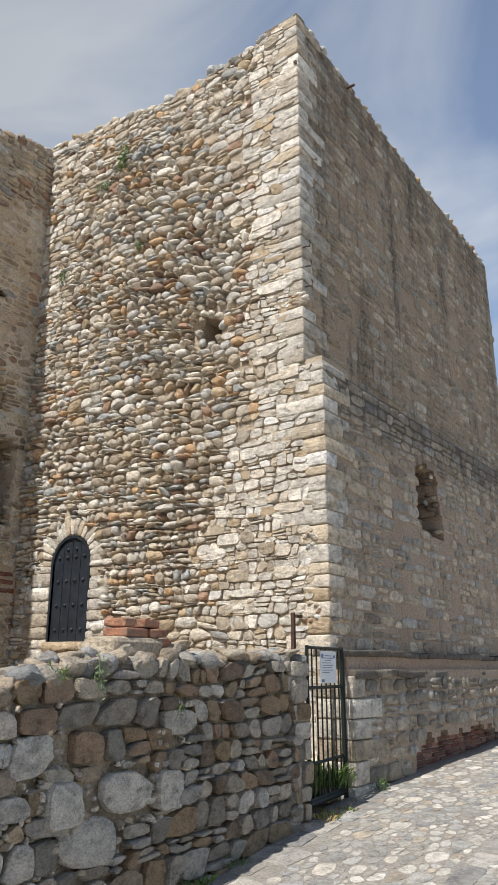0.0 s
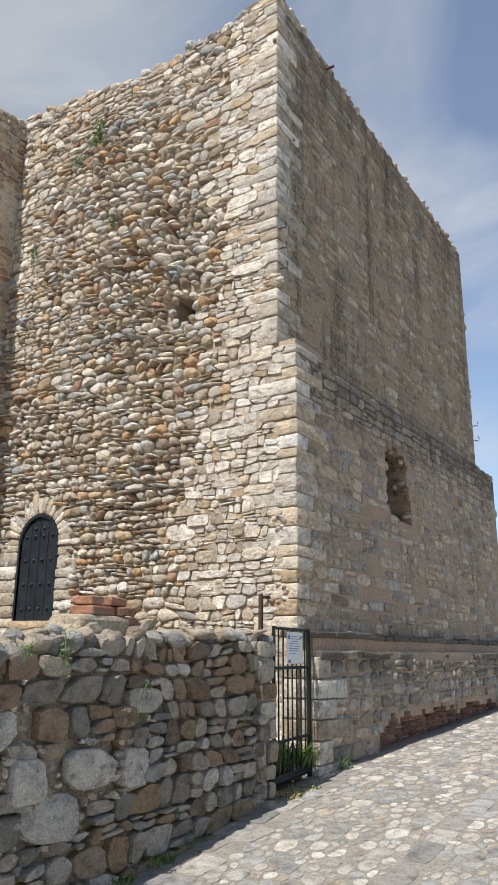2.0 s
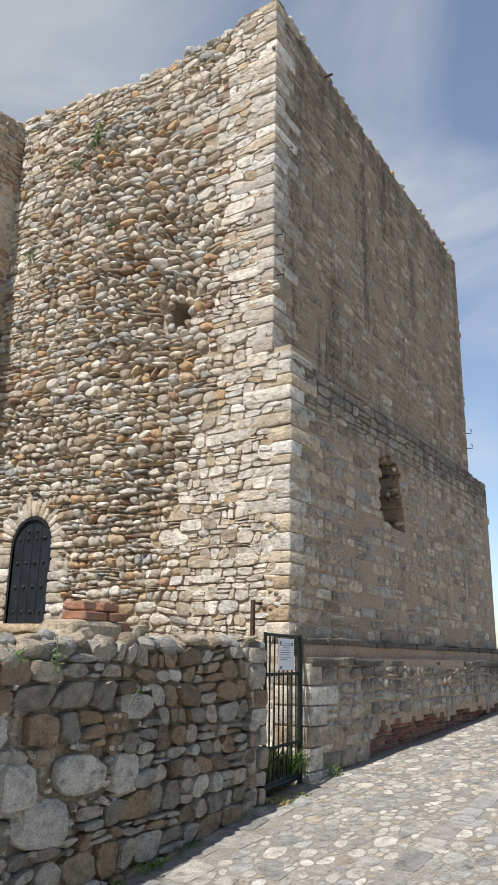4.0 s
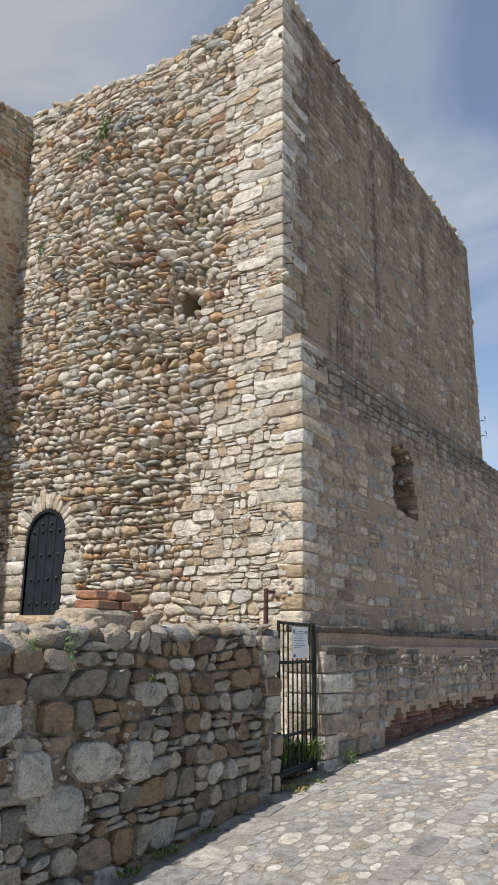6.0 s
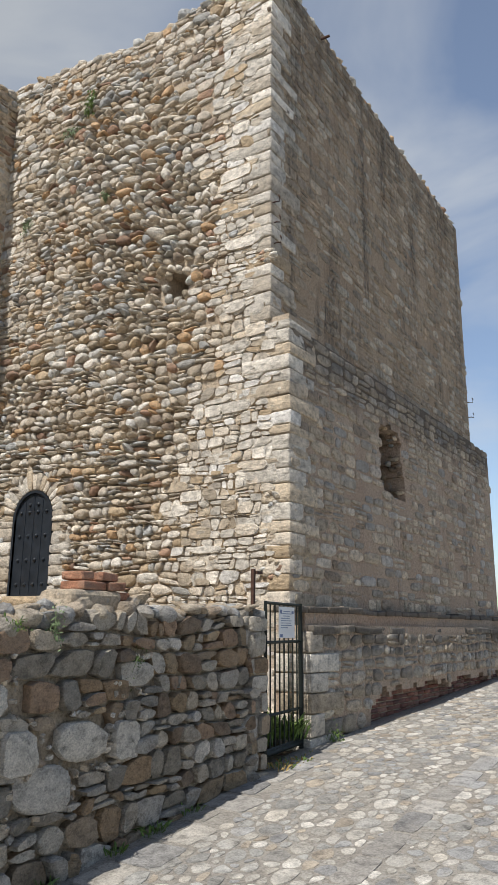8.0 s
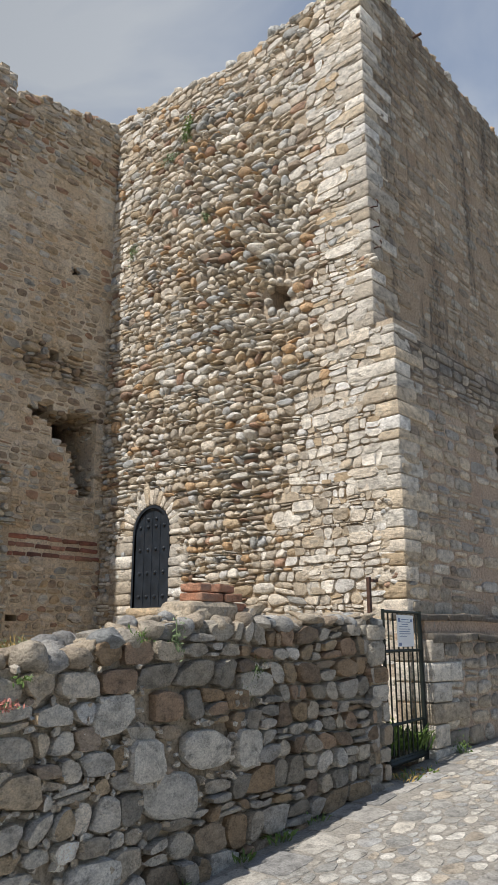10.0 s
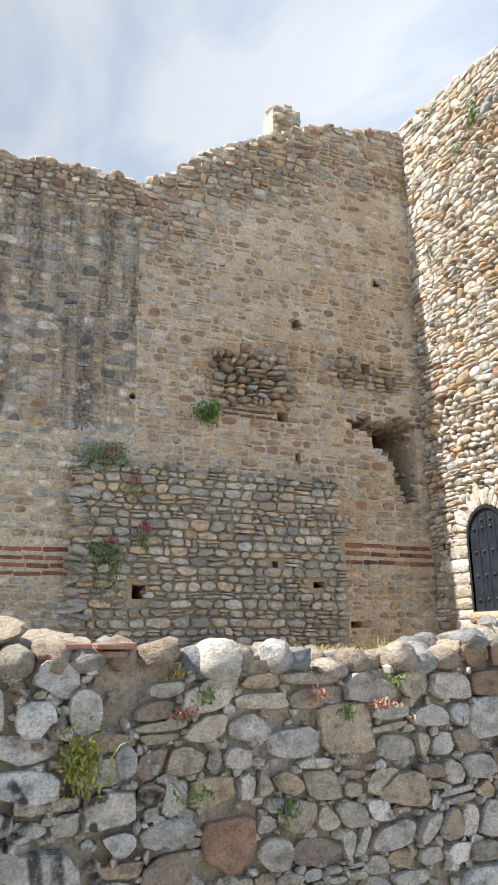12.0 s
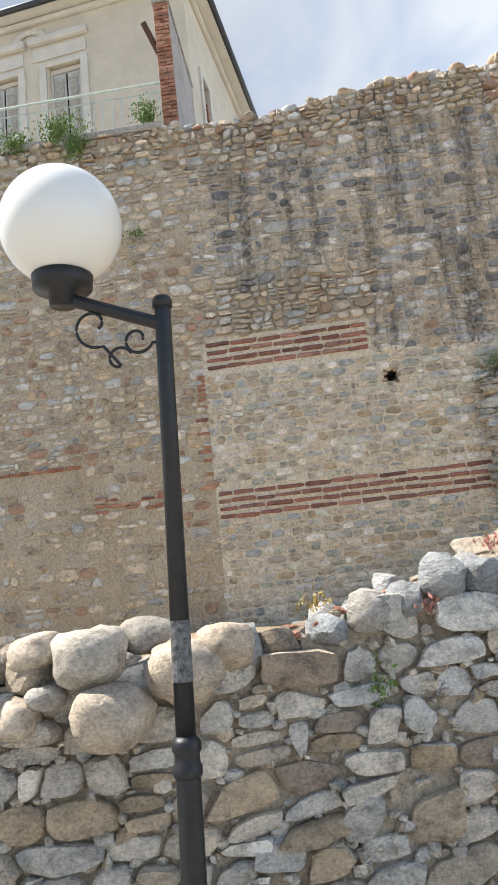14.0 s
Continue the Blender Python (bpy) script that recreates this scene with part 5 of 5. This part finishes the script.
bm = box_bm(-21, HX + 0.36, -9, HY + 0.36, 13.884, 14.0)
part("roof", bm, M_gutter, house)
tube("gutter", [(HX + 0.38, -9, 13.88), (HX + 0.38, HY + 0.38, 13.88)], 0.07, M_gutter, house)
tube("gutter", [(HX + 0.38, HY + 0.38, 13.88), (-21, HY + 0.38, 13.88)], 0.07, M_gutter, house)
for a, b, c, d in FW:
    win = new("window")
    win.parent = house
    for y0, y1 in ((a, a + 0.09), (b - 0.09, b)):
        part("frame", box_bm(HX - 0.16, HX - 0.1, y0, y1, c, d), M_trim, win)
    part("frame", box_bm(HX - 0.16, HX - 0.1, a + 0.09, b - 0.09, d - 0.1, d), M_trim, win)
    part("surround", box_bm(HX + 0.002, HX + 0.05, a - 0.16, a, c, d + 0.12, 0.01), M_trim, win)
    part("surround", box_bm(HX + 0.002, HX + 0.05, b, b + 0.16, c, d + 0.12, 0.01), M_trim, win)
    part("lintel", box_bm(HX + 0.002, HX + 0.045, a, b, d, d + 0.12, 0.01), M_trim, win)
    part("panel", box_bm(HX + 0.002, HX + 0.03, a - 0.3, b + 0.14, d + 0.2, d + 0.5, 0.01), M_trim, win)
    part("hood", box_bm(HX + 0.002, HX + 0.12, a - 0.36, b + 0.2, d + 0.58, d + 0.74, 0.02), M_trim, win)
    # black sheet behind the shutters, room darkness given as colour
    part("dark_pane", box_bm(HX - 0.26, HX - 0.22, a, b, c, d), M_void, win)
    mid = (a + b) / 2
    for y0, y1 in ((a + 0.1, mid - 0.02), (mid + 0.02, b - 0.1)):
        sh = part("shutter", box_bm(HX - 0.15, HX - 0.12, y0, y1, c, d - 0.12), M_shutter, win)
        for s0, s1 in ((c + 0.1, c + 0.62), (c + 0.75, d - 0.25)):
            z_ = s0
            while z_ < s1:
                bmv = box_bm(-0.02, 0.02, y0 + 0.05, y1 - 0.05, -0.012, 0.012)
                bmesh.ops.transform(bmv, matrix=Matrix.Translation((HX - 0.115, 0, z_)) @ Matrix.Rotation(0.6, 4, "Y"), verts=bmv.verts)
                part("slat", bmv, M_shutter, sh)
                z_ += 0.05
for k in range(9):
    a0 = math.pi * k / 8
    bm = bmesh.new()
    bmesh.ops.create_uvsphere(bm, u_segments=8, v_segments=6, radius=1, matrix=Matrix.Translation((HX + 0.03, -5.92 + 0.34 * math.cos(a0), 13.3 + 0.24 * math.sin(a0))) @ Matrix.Diagonal((0.05, 0.11, 0.07, 1)))
    part("relief", bm, M_trim, house, smooth=True)
for a, b, c, d in SW:
    part("window_back", box_bm(a, b, HY - 0.29, HY - 0.25, c, d), M_void, house)
    part("surround", box_bm(a - 0.14, a, HY + 0.002, HY + 0.05, c, d + 0.12), M_trim, house)
    part("surround", box_bm(b, b + 0.14, HY + 0.002, HY + 0.05, c, d + 0.12), M_trim, house)
    part("surround", box_bm(a, b, HY + 0.002, HY + 0.05, d, d + 0.12), M_trim, house)
    z_ = c
    while z_ < d - 0.4:
        part("brick", box_bm(a + 0.01, a + 0.11, HY - 0.22, HY - 0.01, z_, z_ + 0.055), M_orange, house)
        z_ += 0.07

# terrace wall with a brick end, drain pipe and rail
divider = thing("terrace_wall", "grey rendered terrace wall with orange brick end", "wall", kind="structure")
DVX, DV0, DV1 = -10.75, -2.70, -2.46
part("body", box_bm(HX, DVX, DV0, DV1, 8.55, 11.25), M_grey_plaster, divider)
z_, k = 8.6, 0
while z_ < 11.2:
    cuts = (DV0 - 0.01, DV0 + 0.14, DV1 + 0.01) if k % 2 else (DV0 - 0.01, DV1 + 0.01)
    for a, b in zip(cuts, cuts[1:]):
        bm = box_bm(DVX - 0.02, DVX + rng.uniform(0.02, 0.05), a + 0.005, b - 0.005, z_, z_ + 0.055, 0.006)
        part("brick", bm, M_orange, divider)
    z_, k = z_ + 0.068, k + 1
part("cap", box_bm(HX, DVX + 0.05, DV0 - 0.03, DV1 + 0.03, 11.25, 11.3, 0.01), M_grey_plaster, divider)
pipe = part("drain_pipe", rod_bm((-10.95, -2.68, 10.36), (-10.62, -2.88, 10.82), 0.05, 14), M_rustpost)
tagged(pipe, "short rusty drain pipe sticking out of the terrace wall", "pipe")
rail = thing("terrace_railing", "pale green painted metal terrace railing", "railing")
part("top_rail", rod_bm((-10.72, -7, 9.72), (-10.72, DV0, 9.72), 0.022, 8), M_rail, rail)
part("low_rail", rod_bm((-10.72, -7, 9.55), (-10.72, DV0, 9.55), 0.012, 8), M_rail, rail)
y_ = -6.9
while y_ < DV0:
    part("baluster", rod_bm((-10.72, y_, 8.85), (-10.72, y_, 9.55), 0.011, 6), M_rail, rail)
    y_ += 0.16
ledge = part("terrace_floor", box_bm(HX, -10.45, -7, DV0 - 0.002, 8.72, 8.84, 0.02), M_grey_plaster)
tagged(ledge, "grey concrete terrace floor above the wall", "terrace", kind="structure")

# ---- lane paving ----
paving = thing("lane_paving", "worn pale cobbles and flat grey slabs set in the lane", "paving", kind="structure")
road_p = lambda u, v, d: (u, v, ground_z(u, v) + d)
strip = lambda v: low_x(min(v, 6.4)) + 0.42 if v < 6.6 else -3.72
shapes = []
for c in courses(rng, -4.1, -3.2, 2.8, 8.2, (0.28, 0.42), (0.25, 0.5), 0.02):
    u, v = sum(p[0] for p in c) / 4, sum(p[1] for p in c) / 4
    if low_x(min(v, 6.4)) + 0.04 < u < strip(v) and v < 7.4:
        shapes.append(stone_shape(rng, c, 0.014, 0.008, road_p, sharp=0.12, rings=((0.97, 0.9),), tilt=0.05))
for k, ux in enumerate((-2.42,)):
    v = 4
    while v < 15:
        w = rng.uniform(0.3, 0.6)
        shapes.append(stone_shape(rng, [(ux + 0.004 * v, v), (ux + 0.24, v), (ux + 0.24, v + w), (ux + 0.004 * v, v + w)], 0.012, 0.008, road_p, sharp=0.12, rings=((0.97, 0.9),), tilt=0.05))
        v += w
lay("slab", shapes, M_slab, paving, (-3, 6), 120, smooth=False, rest="slabs")
shapes = []
for c in voronoi(scatter(rng, -4.05, -1.6, 3.2, 17, 0.105, 1.0, 0.75), 0.75, 0.46, 0.03):
    u, v = sum(p[0] for p in c) / len(c), sum(p[1] for p in c) / len(c)
    if u < (strip(v) if v < 7.4 else -4.02) + 0.02 or -2.4 < u < -2.19 and v < 15:
        continue
    shapes.append(stone_shape(rng, c, 0.008 + 0.03 * rng.random() ** 2, 0.005, road_p, sharp=0.3, sink=0.01, rings=((0.95, 0.9),), tilt=0.15))
lay("cobble", shapes, M_road_s, paving, (-3, 6), 300, smooth=False, rest="cobbles")

# ---- on the low wall ----
pier = thing("brick_pier", "broken stub of orange bricks in mortar on the low wall", "pier")
bx, by, bz = -4.2, 4.15, 1.66
part("mortar_bed", box_bm(bx - 0.22, bx + 0.14, by - 0.3, by + 0.24, bz - 0.1, bz + 0.07, 0.04), T_low, pier)
o = rock(rng, (bx - 0.02, by - 0.2, bz - 0.06), (0.16, 0.16, 0.12), 0.35, 3)
add("mortar_lump", o[1], o[2], T_low, pier)
o = rock(rng, (bx - 0.03, by + 0.4, bz - 0.07), (0.18, 0.22, 0.1), 0.35, 3)
add("mortar_lump", o[1], o[2], T_low, pier)
for (dx, dy, dz, w, r_) in ((0, -0.05, 0.07, 0.27, 0.1), (0.02, 0.19, 0.07, 0.17, -0.1), (-0.03, 0.12, 0.145, 0.24, 0.25), (-0.02, -0.1, 0.145, 0.12, 0.0), (0.0, 0.24, 0.0, 0.2, 0.1)):
    bm = box_bm(-0.12, 0.12, -w / 2, w / 2, 0, 0.065, 0.012)
    bmesh.ops.transform(bm, matrix=Matrix.Translation((bx + dx, by + dy, bz + dz)) @ Matrix.Rotation(r_, 4, "Z"), verts=bm.verts)
    for v in bm.verts:
        v.co += noise.noise_vector(v.co * 9) * 0.012
    part("brick", bm, M_orange, pier)
shapes = []
y_ = 2.9
while y_ < 6.3:
    shapes.append(rock(rng, (low_x(y_) - 0.22 + rng.uniform(-0.06, 0.06), y_, low_top(y_) + 0.02), (0.16, rng.uniform(0.08, 0.2), rng.uniform(0.03, 0.07)), 0.5, 3))
    y_ += rng.uniform(0.1, 0.2)
lay("mortar_cap", shapes, T_low, low, (4, 1.5), 20)
# boulders at the near end
for c, s in (((-2.98, -1.895, 1.16), (0.15, 0.16, 0.125)), ((-2.92, -1.79, 0.93), (0.14, 0.18, 0.13)), ((-3.0, -1.52, 1.07), (0.14, 0.14, 0.125)), ((-3.05, -2.14, 1.19), (0.15, 0.12, 0.075)),
             ((-3.15, -1.71, 1.22), (0.13, 0.11, 0.06)), ((-3.1, -1.36, 1.14), (0.14, 0.12, 0.09)), ((-2.94, -2.19, 0.95), (0.12, 0.09, 0.085)), ((-2.93, -2.07, 1.02), (0.08, 0.06, 0.05))):
    o = rock(rng, c, s, 0.16, 3)
    b_ = add("boulder", o[1], o[2], M_boulder, smooth=True)
    tagged(b_, "large rounded pale boulder bedded in the low wall's top", "boulder", group="boulders on the low wall")
# flat bricks lying on the wall top
for dy, dz, w in ((0.02, 0.0, 0.2), (0.24, 0.01, 0.2), (0.1, 0.05, 0.16), (0.28, 0.05, 0.2)):
    bm = box_bm(-3.72, -3.5, 0.2 + dy, 0.2 + dy + w, 1.37 + dz, 1.40 + dz, 0.008)
    for v in bm.verts:
        v.co += noise.noise_vector(v.co * 9) * 0.012
    b_ = part("flat_brick", bm, M_orange if dz else M_brick)
    tagged(b_, "thin flat old brick lying on the low wall", "brick", group="bricks on the low wall")

remnant = thing("masonry_remnant", "rough lump of old mortar with brick ends on the low wall", "rubble")
for c, q in (((-3.68, 0.0, 1.47), (0.16, 0.15, 0.07)), ((-3.7, -0.14, 1.42), (0.14, 0.12, 0.05)), ((-3.72, 0.2, 1.44), (0.15, 0.22, 0.03)), ((-3.66, 0.36, 1.43), (0.12, 0.16, 0.02))):
    o = rock(rng, c, q, 0.45, 3)
    add("mortar_lump", o[1], o[2], T_low, remnant)
white = rock(rng, (-3.7, 1.16, 1.36), (0.13, 0.15, 0.11), 0.12, 3)
b_ = add("boulder", white[1], white[2], M_pale, smooth=True)
tagged(b_, "rounded white boulder lying on the low wall", "boulder", group="boulders on the low wall")
debris = thing("brick_rubble", "broken orange brick bits and mortar crumbs on the low wall", "rubble")
for k in range(46):
    y_ = rng.uniform(-1.2, -0.42)
    o = rock(rng, (low_x(y_) - rng.uniform(-0.01, 0.25), y_, low_top(y_) + rng.uniform(-0.03, 0.07)), (rng.uniform(0.02, 0.05), rng.uniform(0.02, 0.06), rng.uniform(0.012, 0.03)), 0.35, 1)
    ob = add("brick_bit" if k % 2 else "crumb", o[1], o[2], M_orange if k % 2 else T_low, debris)


# ---- plants ----
def blades(rng, c, n, spread, h, mat, name, parent, lean=0.5, w=0.012, hang=False, cut=3):
    """A tuft of leaf blades round a foot point."""
    verts, faces = [], []
    for _ in range(n):
        a, r = rng.uniform(0, 6.28), rng.uniform(0, 1) ** 0.6
        p = Vector(c) + Vector((math.cos(a) * r * spread[0], math.sin(a) * r * spread[1], rng.uniform(0, 0.3) * spread[2]))
        d = Vector((math.cos(a) * lean * rng.random(), math.sin(a) * lean * rng.random(), rng.uniform(-1.2, 0.2) if hang else rng.uniform(0.5, 1))).normalized()
        s = d.cross(Vector((rng.uniform(-1, 1), rng.uniform(-1, 1), 0.2))).normalized() * w * rng.uniform(0.6, 1.4)
        ln = h * rng.uniform(0.4, 1.1)
        q = p + d * ln * 0.55 + Vector((0, 0, 0.04 * ln))
        e = p + d * ln + Vector((0, 0, -0.22 * ln))
        o = len(verts)
        verts += [p - s * 0.4, p + s * 0.4, q + s, q - s, e]
        faces += [(o, o + 1, o + 2, o + 3), (o + 3, o + 2, o + 4)]
    ob = add(name, verts, faces, mat, parent)
    ob["kind"] = "stuff"
    return ob


def leaves(rng, c, n, spread, size, mat, name, parent):
    """Many small single leaves in an uneven clump."""
    verts, faces = [], []
    for _ in range(n):
        p = Vector([rng.gauss(0, 0.45) * s for s in spread])
        p += noise.noise_vector(p * 3 + Vector(c)) * max(spread) * 0.35
        m = Euler((rng.uniform(0, 6.28), rng.uniform(0, 6.28), rng.uniform(0, 6.28))).to_matrix()
        s = size * rng.uniform(0.6, 1.4)
        o = len(verts)
        verts += [Vector(c) + p + m @ Vector(q) for q in ((-s, 0, 0), (0, -s * 0.42, s * 0.1), (s, 0, 0), (0, s * 0.42, s * 0.1))]
        faces.append((o, o + 1, o + 2, o + 3))
    ob = add(name, verts, faces, mat, parent)
    ob["kind"] = "stuff"
    return ob


def weed(name, label, c, spread, n, size, mat, stems=6, flower=None, group=""):
    t = thing(name, label, "plant", group=group)
    stalk = blades(rng, c, stems, spread, max(spread) * 1.2, M_leaf2, "stems", t, 0.8, 0.004)
    leaves(rng, (c[0], c[1], c[2] + spread[2] * 0.3), n, spread, size, mat, "foliage", t)
    if flower:
        leaves(rng, (c[0] + 0.03, c[1] + spread[1] * 0.3, c[2] + spread[2] * 0.8), 90, (0.06, 0.13, 0.09), 0.022, flower, "blossom", t)
    return t


grass = thing("gate_grass", "lush green grass growing behind the iron gate", "grass")
for k in range(8):
    blades(rng, (-4.45 + 0.1 * rng.uniform(-1, 1), 6.55 + 0.13 * k, 0.3), 90, (0.25, 0.16, 0.1), 0.36, M_leaf, "tuft", grass, 0.6)
for k in range(7):
    blades(rng, (-3.95, 6.5 + 0.14 * k, 0.14), 26, (0.12, 0.12, 0.05), 0.1, M_leaf if k % 2 else M_dry, "tuft", grass, 1.2, 0.008)
weed("wall_weed", "small green weed at the foot of the plinth", (-4.0, 7.85, 0.22), (0.08, 0.1, 0.12), 140, 0.02, M_leaf)
foot = thing("foot_weeds", "sparse green weeds along the low wall's foot", "weeds")
for y_ in (4.3, 4.7, 4.75, 5.2, 3.6):
    blades(rng, (low_x(y_) + 0.06, y_, ground_z(-3.9, y_)), 22, (0.05, 0.12, 0.04), 0.12, M_leaf, "tuft", foot, 0.9, 0.007)
weed("wall_plant", "bushy green plant rooted in the ruined wall", (XR + 0.12, 3.55, 4.95), (0.18, 0.26, 0.18), 520, 0.035, M_leaf, 14)
weed("wall_plant", "yellow green weed rooted high in the tower wall", (-8.44, YL - 0.08, 10.2), (0.14, 0.08, 0.22), 180, 0.03, M_leaf, 10)
weed("wall_plant", "yellow green weed rooted high in the tower wall", (-8.85, YL - 0.06, 9.85), (0.2, 0.06, 0.1), 110, 0.025, M_leaf2, 6)
weed("wall_plant", "yellow green weed rooted high in the tower wall", (-7.9, YL - 0.06, 8.25), (0.08, 0.06, 0.1), 80, 0.025, M_leaf2, 6)
weed("wall_plant", "grey green tuft in the tower's rubble", (-9.85, YL - 0.06, 8.3), (0.1, 0.06, 0.14), 100, 0.025, M_leaf2, 6)
for c, s, n_ in (((XR + 0.15, 1.95, 4.05), (0.2, 0.36, 0.2), 800), ((XR + 0.18, 1.98, 2.45), (0.15, 0.2, 0.5), 1100), ((XR + 0.15, 2.35, 3.6), (0.12, 0.12, 0.25), 160), ((XR + 0.15, 2.5, 2.9), (0.1, 0.14, 0.25), 160)):
    weed("valerian", "grey green valerian with pink flowers on the wall", c, s, n_, 0.03, M_leaf2, 12, M_pink, "flowers on the ruined wall")
for c, s, n_ in (((XR + 0.05, -5.15, 8.8), (0.2, 0.3, 0.2), 900), ((XR + 0.08, -4.35, 8.85), (0.2, 0.4, 0.24), 1200), ((XR + 0.1, -4.1, 8.5), (0.12, 0.22, 0.3), 600), ((XR, -2.95, 8.95), (0.16, 0.2, 0.24), 700), ((XR + 0.05, -3.25, 6.9), (0.05, 0.16, 0.08), 60)):
    weed("terrace_bush", "fresh green bush hanging over the wall top", c, s, n_, 0.028, M_leaf, 16, None, "bushes on the terrace edge")
dry = thing("dry_grass", "dry straw coloured grass behind the low wall", "grass")
for k in range(46):
    y_ = rng.uniform(0.6, 3.4)
    x_ = low_x(y_) - rng.uniform(0.4, 1.0)
    blades(rng, (x_, y_, court_z(x_, y_)), 26, (0.1, 0.16, 0.04), rng.uniform(0.05, 0.15), M_dry if k % 4 else M_leaf2, "tuft", dry, 1.0, 0.004)
for c, s, mat_, n_ in (((-3.47, 0.44, 0.9), (0.05, 0.12, 0.15), M_leaf3, 420), ((-3.72, 1.95, 1.05), (0.04, 0.06, 0.05), M_leaf, 50), ((-3.93, 3.62, 1.42), (0.05, 0.06, 0.16), M_leaf2, 120), ((-3.97, 4.45, 1.1), (0.04, 0.09, 0.16), M_leaf, 140),
                       ((-3.6, 1.05, 1.18), (0.04, 0.06, 0.04), M_leaf, 40), ((-3.66, 1.5, 0.6), (0.04, 0.09, 0.08), M_leaf, 60), ((-3.3, -0.75, 0.86), (0.04, 0.05, 0.12), M_leaf, 60), ((-3.55, 1.0, 0.75), (0.03, 0.1, 0.04), M_leaf, 50), ((-3.75, 2.3, 1.22), (0.04, 0.05, 0.03), M_leaf, 36), ((-3.62, 0.9, 1.3), (0.05, 0.08, 0.03), M_dry, 60), ((-3.4, -0.98, 1.26), (0.05, 0.08, 0.06), M_dry, 60), ((-3.9, 3.25, 1.46), (0.08, 0.1, 0.05), M_leaf, 70)):
    weed("joint_weed", "small weed growing from the low wall's joints", c, s, n_, 0.016, mat_, 5, None, "weeds in the low wall")
for c in ((-3.5, -0.12, 1.44), (-3.62, 0.95, 1.12), (-3.68, 1.75, 1.16), (-3.36, -0.55, 1.2), (-3.75, -0.1, 1.44), (-3.74, 2.2, 1.1)):
    sd = thing("stonecrop", "pink flowering stonecrop cushion on the low wall", "plant", group="stonecrop on the low wall")
    leaves(rng, c, 120, (0.05, 0.09, 0.035), 0.014, M_salmon, "blossom", sd)
    leaves(rng, c, 50, (0.05, 0.08, 0.03), 0.014, M_leaf2, "foliage", sd)
spout = part("roof_spout", rod_bm((XUP - 0.2, 9.25, 11.0), (XUP + 0.16, 9.3, 11.03), 0.022, 8), M_rustpost)
tagged(spout, "thin rusty spout sticking out of the tower top", "spout")
for y_, z_, x_, q_ in ((7.74, 7.15, XUP + 0.02, 0), (7.76, 6.85, XUP + 0.02, 0), (7.78, 6.55, XUP + 0.02, 0), (16.1, 6.45, XUP + 0.02, 1), (16.1, 6.1, XUP + 0.02, 1)):
    hk = tube("iron_hook", [(x_ - 0.04, y_, z_), (x_ + 0.05, y_, z_), (x_ + 0.1, y_, z_ - 0.02), (x_ + 0.11, y_, z_ + 0.05), (x_ + 0.09, y_, z_ + 0.09)], 0.01, M_rustpost, None)
    tagged(hk, "small rusty iron hook fixed to the tower corner", "hook", group="hooks on the tower")
